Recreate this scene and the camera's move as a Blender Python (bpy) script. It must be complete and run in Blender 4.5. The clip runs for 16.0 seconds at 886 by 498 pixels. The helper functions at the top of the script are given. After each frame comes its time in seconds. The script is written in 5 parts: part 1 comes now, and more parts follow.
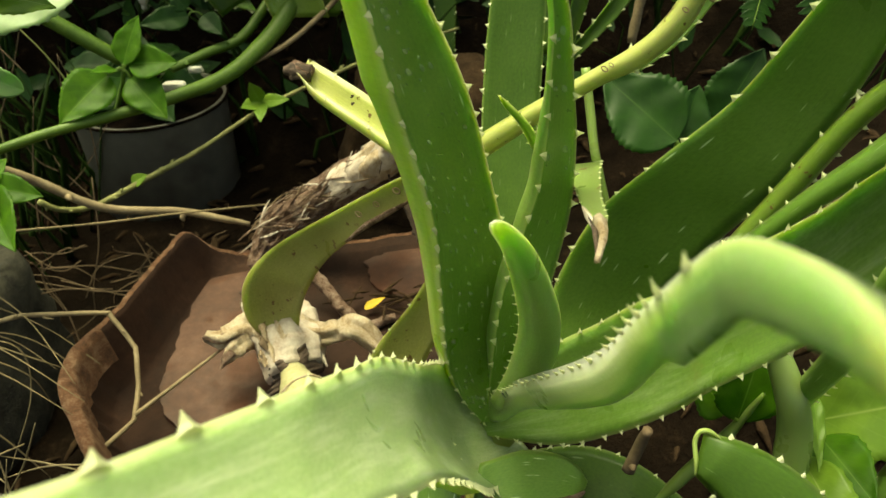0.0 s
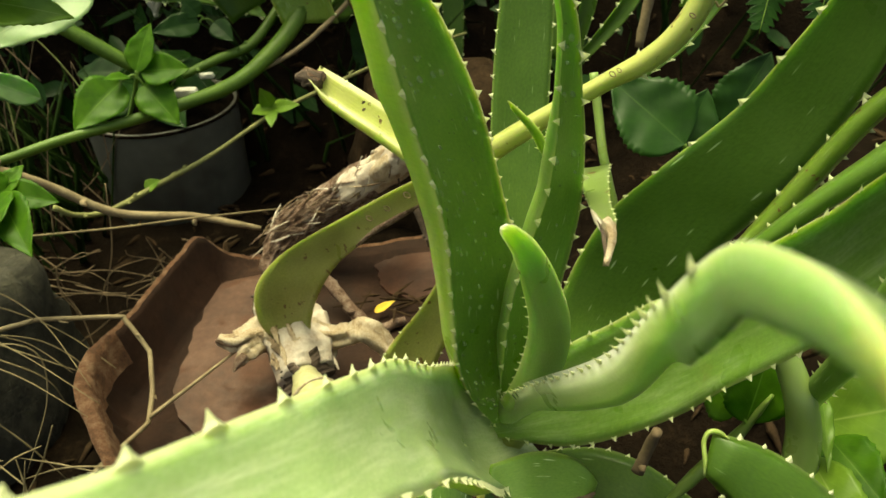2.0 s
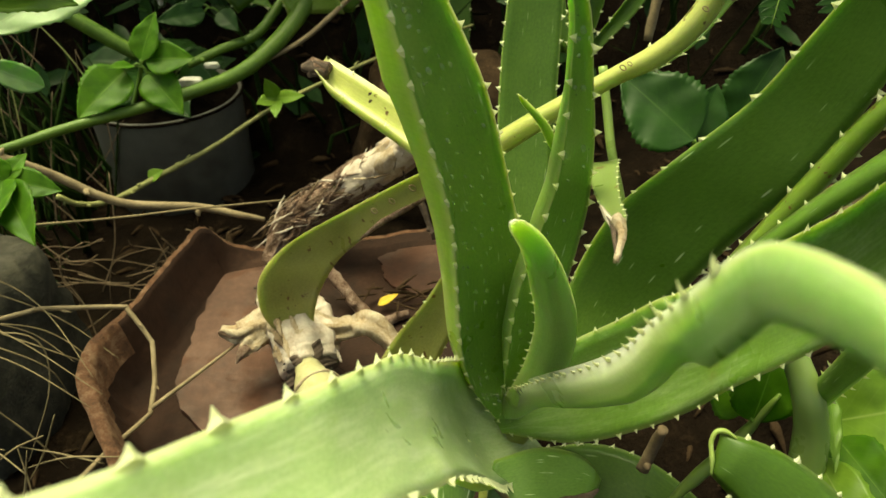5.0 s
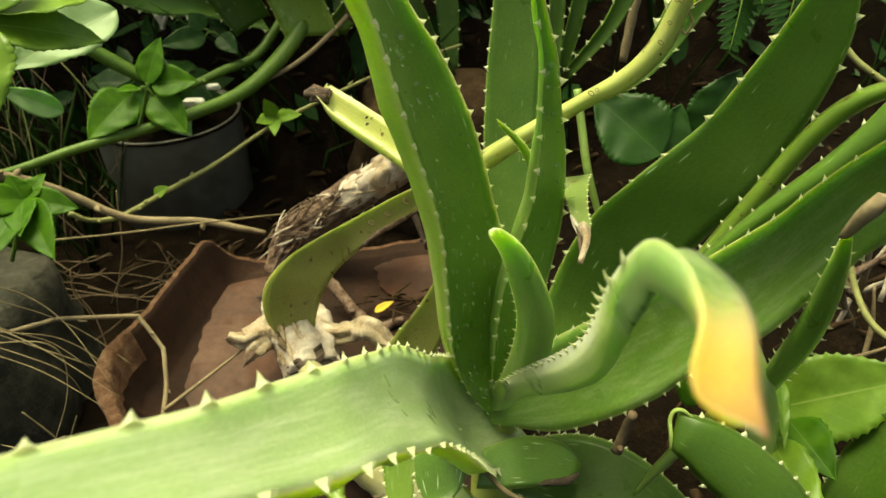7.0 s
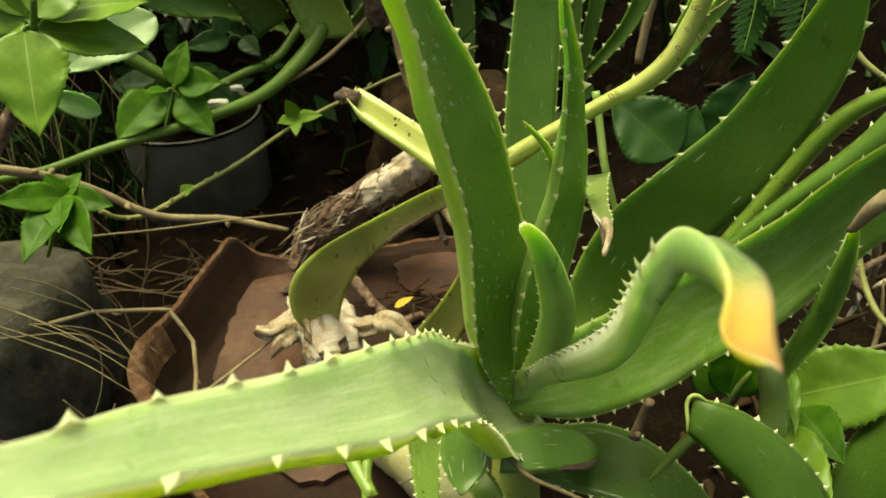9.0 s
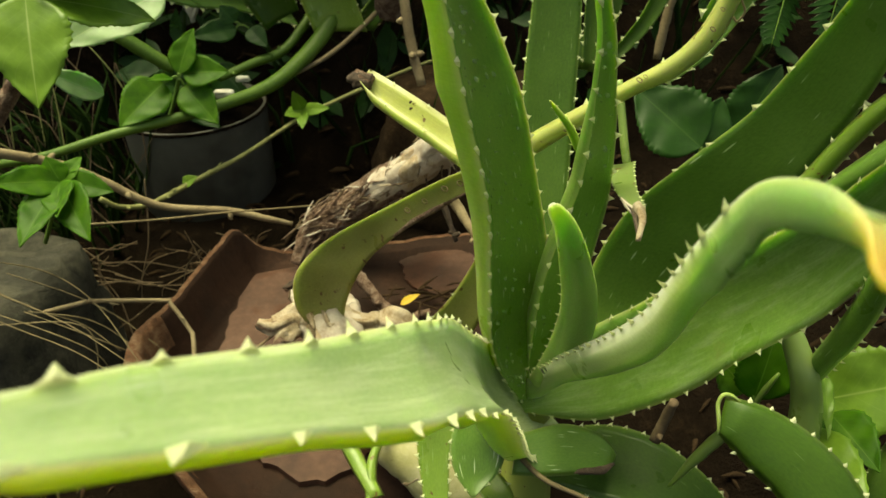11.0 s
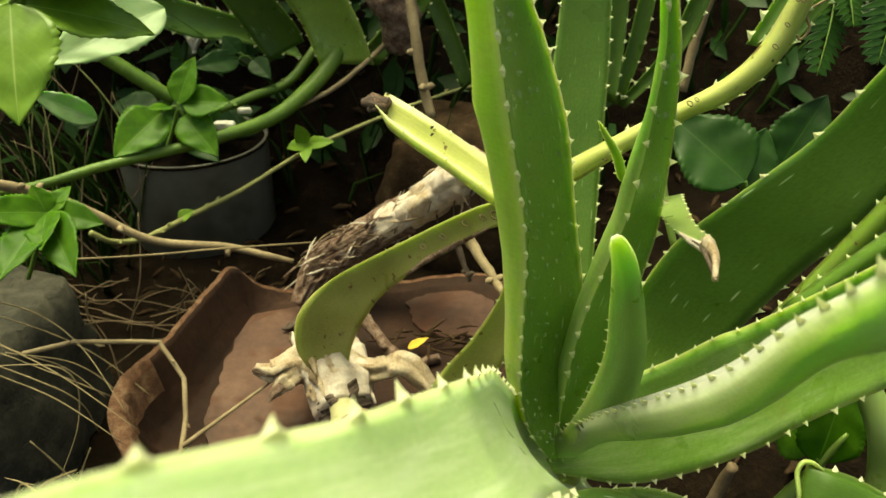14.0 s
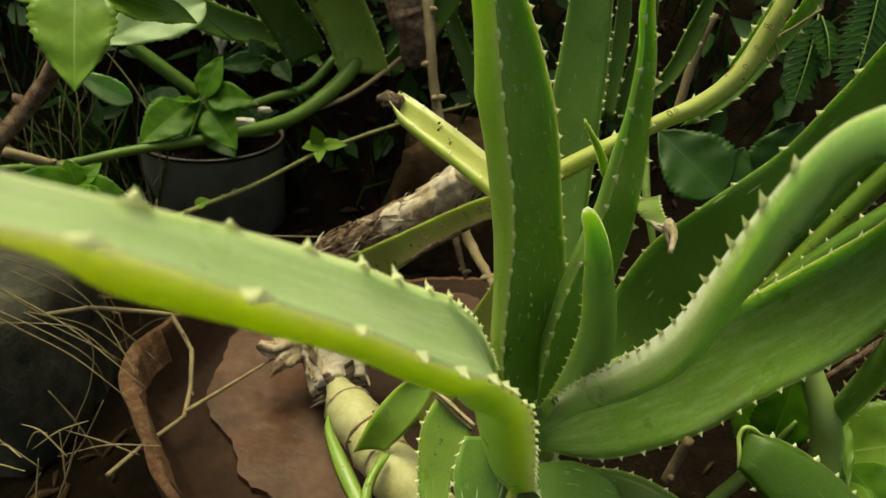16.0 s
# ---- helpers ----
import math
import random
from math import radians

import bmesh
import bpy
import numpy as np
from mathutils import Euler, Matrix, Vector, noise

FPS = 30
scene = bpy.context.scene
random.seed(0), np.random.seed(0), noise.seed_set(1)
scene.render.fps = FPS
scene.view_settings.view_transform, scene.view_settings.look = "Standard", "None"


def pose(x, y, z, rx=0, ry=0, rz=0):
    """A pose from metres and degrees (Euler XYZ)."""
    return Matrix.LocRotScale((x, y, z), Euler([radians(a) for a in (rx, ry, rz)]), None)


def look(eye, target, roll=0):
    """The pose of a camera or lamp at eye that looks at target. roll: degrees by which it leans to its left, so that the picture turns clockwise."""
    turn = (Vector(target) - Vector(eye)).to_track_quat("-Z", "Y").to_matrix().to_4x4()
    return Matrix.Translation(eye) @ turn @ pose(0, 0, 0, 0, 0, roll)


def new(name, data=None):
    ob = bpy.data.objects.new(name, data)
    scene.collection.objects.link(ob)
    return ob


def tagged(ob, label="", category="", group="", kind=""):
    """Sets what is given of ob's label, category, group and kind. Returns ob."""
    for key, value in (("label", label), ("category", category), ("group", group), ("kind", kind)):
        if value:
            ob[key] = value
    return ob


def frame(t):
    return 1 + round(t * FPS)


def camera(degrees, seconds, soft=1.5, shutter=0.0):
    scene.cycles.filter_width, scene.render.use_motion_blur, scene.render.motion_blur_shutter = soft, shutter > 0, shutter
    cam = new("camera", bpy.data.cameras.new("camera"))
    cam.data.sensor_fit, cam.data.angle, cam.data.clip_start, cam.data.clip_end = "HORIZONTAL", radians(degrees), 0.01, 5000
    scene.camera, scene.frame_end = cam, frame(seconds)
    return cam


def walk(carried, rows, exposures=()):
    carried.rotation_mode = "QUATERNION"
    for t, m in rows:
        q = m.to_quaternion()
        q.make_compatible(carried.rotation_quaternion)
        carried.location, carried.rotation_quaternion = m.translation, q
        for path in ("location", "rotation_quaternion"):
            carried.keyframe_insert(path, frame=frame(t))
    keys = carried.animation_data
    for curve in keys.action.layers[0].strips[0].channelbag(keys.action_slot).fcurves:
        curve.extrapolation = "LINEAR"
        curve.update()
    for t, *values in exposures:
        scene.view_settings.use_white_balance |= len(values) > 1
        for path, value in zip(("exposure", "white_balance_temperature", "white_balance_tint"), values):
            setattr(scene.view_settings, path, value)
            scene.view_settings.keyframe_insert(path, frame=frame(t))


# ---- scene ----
cam = camera(64.5, 16.0)
PATH = [
    (0, (0.008, 0.002, 0.65), (-0.034, 1.639, -0.498), -1.1),
    (0.5, (0.002, -0.003, 0.649), (-0.056, 1.641, -0.488), -0.9),
    (1, (0.003, -0.004, 0.649), (-0.052, 1.64, -0.489), -0.7),
    (1.5, (0.007, 0.001, 0.651), (-0.041, 1.649, -0.481), -1.3),
    (2, (0.007, -0.002, 0.653), (-0.059, 1.64, -0.487), -1.8),
    (2.5, (0.008, -0.003, 0.653), (-0.046, 1.645, -0.479), -1.5),
    (3, (0.009, 0.002, 0.65), (-0.027, 1.65, -0.482), -1.1),
    (3.5, (0.008, 0.001, 0.65), (-0.023, 1.652, -0.478), -0.9),
    (4, (0.008, 0.002, 0.649), (-0.022, 1.65, -0.485), -0.7),
    (4.2, (0.008, 0.002, 0.65), (-0.034, 1.646, -0.489), -0.8),
    (6.3, (-0.001, -0.013, 0.653), (-0.085, 1.608, -0.515), -1.5),
    (6.5, (0.002, -0.02, 0.661), (-0.075, 1.604, -0.503), -1.8),
    (7, (0.008, -0.035, 0.674), (-0.047, 1.614, -0.456), -1.7),
    (7.5, (0.007, -0.052, 0.683), (-0.063, 1.601, -0.442), -2.1),
    (8, (0.009, -0.062, 0.691), (-0.087, 1.591, -0.43), -3.0),
    (8.2, (0.005, -0.061, 0.689), (-0.094, 1.586, -0.44), -2.8),
    (10.3, (-0.006, -0.043, 0.671), (-0.061, 1.607, -0.457), -1.1),
    (10.5, (-0.008, -0.042, 0.666), (-0.069, 1.609, -0.46), -0.9),
    (11, (-0.012, -0.044, 0.664), (-0.091, 1.615, -0.451), -0.8),
    (11.5, (-0.013, -0.025, 0.661), (-0.088, 1.649, -0.43), -2.5),
    (12, (-0.021, -0.02, 0.655), (-0.083, 1.678, -0.399), -1.3),
    (12.5, (-0.021, -0.013, 0.655), (-0.09, 1.703, -0.369), -1.7),
    (13, (-0.025, -0.011, 0.649), (-0.109, 1.7, -0.382), -1.4),
    (13.5, (-0.03, -0.005, 0.636), (-0.09, 1.707, -0.396), -0.0),
    (14, (-0.03, -0.009, 0.639), (-0.096, 1.713, -0.376), 0.1),
    (14.5, (-0.028, -0.024, 0.647), (-0.118, 1.713, -0.341), 0.1),
    (15, (-0.027, -0.027, 0.639), (-0.112, 1.71, -0.347), 2.0),
    (15.5, (-0.029, -0.049, 0.633), (-0.107, 1.683, -0.364), 4.4),
    (16, (-0.024, -0.056, 0.638), (-0.103, 1.699, -0.319), 3.8),
]
EXPOSURES = [(t, stops, 9300, -20) for t, stops in ((0, 0.97), (4, 0.97), (8, 0.92), (11, 0.74), (12, 1.05), (14.5, 1.08), (15, 0.78), (15.5, 0.31), (16, 0.38))]
walk(cam, [(t, look(eye, target, roll)) for t, eye, target, roll in PATH], EXPOSURES)
# the lens is focused on the heart of the plant
cam.data.dof.use_dof, cam.data.dof.focus_distance, cam.data.dof.aperture_fstop = True, 0.36, 21.0

# ---- light ----
SUN_ELEVATION, SUN_TURN = 76.0, -50.0
world = bpy.data.worlds.new("sky")
scene.world = world
world.use_nodes = True
sky = world.node_tree.nodes.new("ShaderNodeTexSky")
sky.sky_type, sky.sun_disc = "NISHITA", False
sky.sun_elevation, sky.sun_rotation = radians(SUN_ELEVATION), radians(SUN_TURN)
sky.air_density, sky.dust_density, sky.ozone_density = 0.4, 5.0, 0.3
back = world.node_tree.nodes["Background"]
back.inputs["Strength"].default_value = 0.125
world.node_tree.links.new(sky.outputs["Color"], back.inputs["Color"])
sun = new("sun", bpy.data.lights.new("sun", "SUN"))
sun.data.energy, sun.data.angle, sun.data.color = 2.4, radians(36.0), (1.0, 0.95, 0.86)
way = Vector((math.sin(radians(SUN_TURN)) * math.cos(radians(SUN_ELEVATION)), math.cos(radians(SUN_TURN)) * math.cos(radians(SUN_ELEVATION)), math.sin(radians(SUN_ELEVATION))))
sun.matrix_world = look(way * 5, (0, 0, 0))


# ---- materials ----
def material(name, build, **settings):
    m = bpy.data.materials.new(name)
    m.use_nodes = True
    tree = m.node_tree
    shader = tree.nodes["Principled BSDF"]
    for key, value in settings.items():
        shader.inputs[key.replace("_", " ")].default_value = value
    if build:
        build(tree, shader)
    return m


def node(tree, kind, **values):
    n = tree.nodes.new(kind)
    for key, value in values.items():
        if key in n.inputs:
            n.inputs[key].default_value = value
    return n


def coords(tree, scale=(1, 1, 1), uv=False):
    """Object or UV coordinates, scaled."""
    c = tree.nodes.new("ShaderNodeTexCoord")
    m = tree.nodes.new("ShaderNodeMapping")
    m.inputs["Scale"].default_value = scale
    tree.links.new(c.outputs["UV" if uv else "Object"], m.inputs["Vector"])
    return m.outputs["Vector"]


def noise_of(tree, vector, scale, detail=4, rough=0.6):
    n = node(tree, "ShaderNodeTexNoise", Scale=scale, Detail=detail, Roughness=rough)
    tree.links.new(vector, n.inputs["Vector"])
    return n.outputs["Fac"]


def ramp(tree, fac, stops):
    r = tree.nodes.new("ShaderNodeValToRGB")
    while len(r.color_ramp.elements) < len(stops):
        r.color_ramp.elements.new(0.5)
    for e, (at, colour) in zip(r.color_ramp.elements, stops):
        e.position, e.color = at, (*colour, 1) if len(colour) == 3 else colour
    tree.links.new(fac, r.inputs["Fac"])
    return r.outputs["Color"]


def mixed(tree, fac, a, b, kind="MIX"):
    m = tree.nodes.new("ShaderNodeMix")
    m.data_type, m.blend_type = "RGBA", kind
    for value, socket in ((fac, m.inputs[0]), (a, m.inputs[6]), (b, m.inputs[7])):
        if isinstance(value, bpy.types.NodeSocket):
            tree.links.new(value, socket)
        elif isinstance(value, (int, float)):
            socket.default_value = value
        else:
            socket.default_value = (*value, 1)
    return m.outputs[2]


def bumped(tree, shader, height, strength=0.3, distance=0.001):
    b = node(tree, "ShaderNodeBump", Strength=strength, Distance=distance)
    tree.links.new(height, b.inputs["Height"])
    tree.links.new(b.outputs["Normal"], shader.inputs["Normal"])


def math_of(tree, kind, a, b=0.0):
    m = tree.nodes.new("ShaderNodeMath")
    m.operation = kind
    for value, socket in ((a, m.inputs[0]), (b, m.inputs[1])):
        if isinstance(value, bpy.types.NodeSocket):
            tree.links.new(value, socket)
        else:
            socket.default_value = value
    return m.outputs[0]


def aloe_look(dark, light, edge, flecks=0.5, spots=0.0, tip=None, patch=None, wax=0.0, fine=0.1, crease=0.0):
    """Fleshy leaf skin: two greens in streaks, a paler margin, pale flecks along the leaf and brown scars."""
    def build(tree, shader):
        uv = coords(tree, (1, 1, 1), uv=True)
        split = tree.nodes.new("ShaderNodeSeparateXYZ")
        tree.links.new(uv, split.inputs[0])
        streak = noise_of(tree, coords(tree, (9, 14, 1), uv=True), 3.0, 3)
        cloud = noise_of(tree, coords(tree), 28, 3)
        both = math_of(tree, "ADD", math_of(tree, "MULTIPLY", streak, 0.5), math_of(tree, "MULTIPLY", cloud, 0.5))
        colour = ramp(tree, both, [(0.34, dark), (0.66, light)])
        # fine lengthwise fibres
        fibre = noise_of(tree, coords(tree, (46, 2.5, 1), uv=True), 2.0, 2)
        colour = mixed(tree, fine, colour, ramp(tree, fibre, [(0.35, (0.25, 0.3, 0.2)), (0.7, (0.85, 1.0, 0.7))]), "OVERLAY")
        if wax:
            # pale waxy streaks
            bloom_ = noise_of(tree, coords(tree, (3.5, 0.9, 1), uv=True), 2.2, 6, 0.7)
            colour = mixed(tree, ramp(tree, bloom_, [(0.47, (0, 0, 0)), (0.68, (wax, wax, wax))]), colour, (0.66, 0.73, 0.54))
        # margin
        off = math_of(tree, "ABSOLUTE", math_of(tree, "SUBTRACT", split.outputs[0], 0.5))
        rim = ramp(tree, off, [(0.455, (0, 0, 0)), (0.5, (0.75, 0.75, 0.75))])
        colour = mixed(tree, rim, colour, edge)
        # pale flecks
        v = node(tree, "ShaderNodeTexVoronoi", Scale=1.0)
        v.inputs["Randomness"].default_value = 1.0
        tree.links.new(coords(tree, (13, 3.2, 1), uv=True), v.inputs["Vector"])
        fleck = ramp(tree, v.outputs["Distance"], [(0.10, (flecks, flecks, flecks)), (0.17, (0, 0, 0))])
        patchy = ramp(tree, noise_of(tree, coords(tree), 45, 2), [(0.42, (0, 0, 0)), (0.49, (1, 1, 1))])
        colour = mixed(tree, mixed(tree, 1.0, fleck, patchy, "MULTIPLY"), colour, (0.62, 0.72, 0.5))
        if spots:
            scar = ramp(tree, noise_of(tree, coords(tree), 130, 3), [(0.67 - 0.06 * spots, (0, 0, 0)), (0.7 - 0.05 * spots, (1, 1, 1))])
            colour = mixed(tree, scar, colour, (0.13, 0.075, 0.025))
        if patch:
            # a scuffed brown patch: its middle and reach
            away = tree.nodes.new("ShaderNodeVectorMath")
            away.operation = "DISTANCE"
            away.inputs[1].default_value = patch[0]
            tree.links.new(coords(tree), away.inputs[0])
            near_ = math_of(tree, "SUBTRACT", 1.0, math_of(tree, "DIVIDE", away.outputs["Value"], patch[1]))
            rub = math_of(tree, "MULTIPLY", near_, noise_of(tree, coords(tree), 220, 4, 0.7))
            colour = mixed(tree, ramp(tree, rub, [(0.12, (0, 0, 0)), (0.4, (0.75, 0.75, 0.75))]), colour, (0.26, 0.19, 0.08))
        if tip:
            begin, end = tip
            reach = math_of(tree, "ADD", split.outputs[1], math_of(tree, "MULTIPLY", streak, 0.2))
            part_ = math_of(tree, "DIVIDE", math_of(tree, "SUBTRACT", reach, begin), end - begin)
            ripe = ramp(tree, part_, [(0.0, (0.42, 0.5, 0.2)), (0.35, (0.56, 0.48, 0.17)), (0.65, (0.58, 0.39, 0.075)), (1.0, (0.48, 0.25, 0.08))])
            colour = mixed(tree, ramp(tree, part_, [(0.0, (0, 0, 0)), (0.5, (1, 1, 1))]), colour, ripe)
        tree.links.new(colour, shader.inputs["Base Color"])
        tree.links.new(ramp(tree, cloud, [(0.3, (0.26, 0.26, 0.26)), (0.7, (0.42, 0.42, 0.42))]), shader.inputs["Roughness"])
        relief = math_of(tree, "ADD", math_of(tree, "MULTIPLY", fibre, 0.25), cloud)
        if crease:
            wrinkle = noise_of(tree, coords(tree, (3, 16, 1), uv=True), 1.0, 3)
            soft_ = node(tree, "ShaderNodeMapRange")
            for key, value in (("From Min", 1.5), ("From Max", 2.7), ("To Min", crease), ("To Max", 0.0)):
                soft_.inputs[key].default_value = value
            tree.links.new(split.outputs[1], soft_.inputs["Value"])
            relief = math_of(tree, "ADD", relief, math_of(tree, "MULTIPLY", wrinkle, soft_.outputs[0]))
        bumped(tree, shader, relief, 0.25, 0.0008)
    return build


def translucent(m, share):
    """Lets part of the light through, tinted with the surface's own colour."""
    tree = m.node_tree
    shader, out = tree.nodes["Principled BSDF"], tree.nodes["Material Output"]
    thin, both = tree.nodes.new("ShaderNodeBsdfTranslucent"), tree.nodes.new("ShaderNodeMixShader")
    if shader.inputs["Base Color"].links:
        tree.links.new(shader.inputs["Base Color"].links[0].from_socket, thin.inputs["Color"])
    else:
        thin.inputs["Color"].default_value = shader.inputs["Base Color"].default_value
    both.inputs[0].default_value = share
    tree.links.new(shader.outputs[0], both.inputs[1])
    tree.links.new(thin.outputs[0], both.inputs[2])
    tree.links.new(both.outputs[0], out.inputs["Surface"])
    return m


ALOE = dict(Subsurface_Weight=0.35, Subsurface_Radius=(0.008, 0.011, 0.003), Subsurface_Scale=0.9, Specular_IOR_Level=0.5)
aloe_mid = material("aloe_mid", aloe_look((0.1, 0.2, 0.03), (0.18, 0.31, 0.055), (0.38, 0.48, 0.15)), **ALOE)
aloe_dark = material("aloe_dark", aloe_look((0.092, 0.175, 0.03), (0.145, 0.25, 0.052), (0.3, 0.4, 0.13), 0.8), **ALOE)
aloe_grey = material("aloe_grey", aloe_look((0.15, 0.215, 0.06), (0.22, 0.285, 0.1), (0.3, 0.36, 0.15), 0.1, 0.35), **ALOE)
aloe_wax = material("aloe_wax", aloe_look((0.285, 0.4, 0.175), (0.42, 0.53, 0.28), (0.62, 0.68, 0.3), 0.05, wax=0.5, fine=0.05, crease=2.0), **ALOE)
# pale leaf backs, coloured brighter still for light glowing through the flesh
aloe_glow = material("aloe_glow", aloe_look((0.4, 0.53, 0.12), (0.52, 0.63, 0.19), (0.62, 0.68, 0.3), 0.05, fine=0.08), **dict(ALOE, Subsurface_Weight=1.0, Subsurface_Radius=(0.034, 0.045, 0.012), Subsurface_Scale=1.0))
aloe_cup = material("aloe_cup", aloe_look((0.128, 0.235, 0.044), (0.2, 0.325, 0.08), (0.4, 0.47, 0.16), 0.1, 0.0, None, ((0.140, 0.255, 0.392), 0.022), wax=0.2), **dict(ALOE, Subsurface_Weight=0.5))
aloe_fold = material("aloe_fold", aloe_look((0.185, 0.3, 0.095), (0.28, 0.4, 0.165), (0.44, 0.56, 0.22), 0.05, 0.0, (4.0, 4.4), wax=0.15, fine=0.05), **dict(ALOE, Subsurface_Weight=0.6, Subsurface_Radius=(0.01, 0.016, 0.005)))
aloe_horn = material("aloe_horn", aloe_look((0.26, 0.38, 0.1), (0.36, 0.48, 0.17), (0.45, 0.54, 0.2), 0.1, fine=0.1), **dict(ALOE, Subsurface_Weight=0.8, Subsurface_Radius=(0.012, 0.018, 0.006)))
# aloe green darkened to put shade on low and rear leaves
aloe_shaded = material("aloe_shaded", aloe_look((0.04, 0.085, 0.012), (0.07, 0.13, 0.02), (0.2, 0.28, 0.08), 0.2), **dict(ALOE, Specular_IOR_Level=0.3))
aloe_olive = material("aloe_olive", aloe_look((0.22, 0.225, 0.065), (0.32, 0.315, 0.115), (0.36, 0.3, 0.12), 0.03, 0.3), **ALOE)
aloe_lime = material("aloe_lime", aloe_look((0.14, 0.23, 0.035), (0.22, 0.32, 0.06), (0.42, 0.46, 0.12), 0.2, 0.3), **ALOE)
aloe_yellow = material("aloe_yellow", aloe_look((0.4, 0.42, 0.13), (0.5, 0.51, 0.2), (0.56, 0.56, 0.24), 0.03, 0.06, fine=0.15), **ALOE)
aloe_heart = material("aloe_heart", aloe_look((0.145, 0.28, 0.042), (0.23, 0.385, 0.078), (0.62, 0.68, 0.26), 0.7), **ALOE)
tooth_skin = translucent(material("tooth", None, Base_Color=(0.9, 0.92, 0.64, 1), Roughness=0.4), 0.5)
# pale green in the drops stands in for their bright glints
water = material("water", None, Base_Color=(0.6, 0.76, 0.42, 1), Roughness=0.03, IOR=1.33, Specular_IOR_Level=1.0, Coat_Weight=1.0, Coat_Roughness=0.02, Alpha=0.3)


def leaf_look(dark, light, vein):
    """Thin broad leaf: blotched green, paler veins that run off the midrib."""
    def build(tree, shader):
        split = tree.nodes.new("ShaderNodeSeparateXYZ")
        tree.links.new(coords(tree, (1, 1, 1), uv=True), split.inputs[0])
        off = math_of(tree, "ABSOLUTE", math_of(tree, "SUBTRACT", split.outputs[0], 0.5))
        along = math_of(tree, "SUBTRACT", math_of(tree, "MULTIPLY", split.outputs[1], 7.0), math_of(tree, "MULTIPLY", off, 5.0))
        side = math_of(tree, "ABSOLUTE", math_of(tree, "SUBTRACT", math_of(tree, "FRACT", along), 0.5))
        cloud = noise_of(tree, coords(tree), 60, 4)
        colour = ramp(tree, cloud, [(0.35, dark), (0.68, light)])
        line = ramp(tree, side, [(0.0, (0.6, 0.6, 0.6)), (0.07, (0, 0, 0))])
        mid = ramp(tree, off, [(0.0, (1, 1, 1)), (0.02, (0, 0, 0))])
        colour = mixed(tree, math_of(tree, "MAXIMUM", math_of(tree, "MULTIPLY", line, 0.22), mid), colour, vein)
        random_ = tree.nodes.new("ShaderNodeObjectInfo").outputs["Random"]
        colour = mixed(tree, 1.0, colour, ramp(tree, random_, [(0.0, (0.75, 0.8, 0.7)), (1.0, (1.15, 1.1, 1.1))]), "MULTIPLY")
        tree.links.new(colour, shader.inputs["Base Color"])
        bumped(tree, shader, math_of(tree, "ADD", math_of(tree, "MULTIPLY", side, 0.7), cloud), 0.1, 0.001)
    return build


THIN = dict(Roughness=0.45, Specular_IOR_Level=0.35, Subsurface_Weight=0.35, Subsurface_Radius=(0.004, 0.008, 0.002), Subsurface_Scale=0.5)
leaf_bright = translucent(material("leaf_bright", leaf_look((0.15, 0.28, 0.03), (0.24, 0.4, 0.055), (0.34, 0.46, 0.13)), **dict(THIN, Roughness=0.35, Specular_IOR_Level=0.45, Subsurface_Weight=0.0)), 0.3)
leaf_green = material("leaf_green", leaf_look((0.033, 0.09, 0.007), (0.066, 0.15, 0.012), (0.11, 0.2, 0.035)), **dict(THIN, Specular_IOR_Level=0.12))
# leaf green taken near black, so the shade lies in the colour
leaf_shaded = material("leaf_shaded", leaf_look((0.011, 0.04, 0.005), (0.02, 0.064, 0.008), (0.036, 0.085, 0.016)), **dict(THIN, Roughness=0.45, Specular_IOR_Level=0.25, Subsurface_Weight=0.0))
leaf_under = material("leaf_under", leaf_look((0.18, 0.28, 0.13), (0.24, 0.36, 0.18), (0.3, 0.42, 0.22)), **THIN)
leaf_yellow = material("leaf_yellow", leaf_look((0.55, 0.36, 0.03), (0.7, 0.5, 0.06), (0.6, 0.42, 0.1)), **THIN)


def rough_look(stops, scale, bump=0.6, depth=0.004, stretch=(1, 1, 1), stain=None, wet=None):
    def build(tree, shader):
        vec = coords(tree, stretch)
        big, fine = noise_of(tree, vec, scale, 5), noise_of(tree, vec, scale * 7, 5, 0.7)
        both = math_of(tree, "ADD", math_of(tree, "MULTIPLY", big, 0.6), math_of(tree, "MULTIPLY", fine, 0.4))
        colour = ramp(tree, both, stops)
        if stain:
            mask = ramp(tree, noise_of(tree, coords(tree), scale * 0.6, 4), [(0.5, (0, 0, 0)), (0.62, (0.8, 0.8, 0.8))])
            colour = mixed(tree, mask, colour, stain)
        if wet:
            damp = ramp(tree, noise_of(tree, coords(tree), scale * 0.9, 5, 0.65), [(0.44, (wet[0],) * 3), (0.56, (wet[1],) * 3)])
            tree.links.new(damp, shader.inputs["Roughness"])
        tree.links.new(colour, shader.inputs["Base Color"])
        bumped(tree, shader, both, bump, depth)
    return build


# soil made nearly black: shade under the plants is part of this colour
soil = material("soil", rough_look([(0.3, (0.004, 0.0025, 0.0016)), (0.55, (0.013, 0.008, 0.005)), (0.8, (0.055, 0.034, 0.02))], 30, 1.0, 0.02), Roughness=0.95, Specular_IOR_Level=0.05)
clay = material("clay", rough_look([(0.3, (0.03, 0.0115, 0.007)), (0.5, (0.079, 0.034, 0.022)), (0.72, (0.145, 0.075, 0.052))], 14, 0.5, 0.003, stain=(0.045, 0.019, 0.012), wet=(0.28, 0.65)), Specular_IOR_Level=0.4)
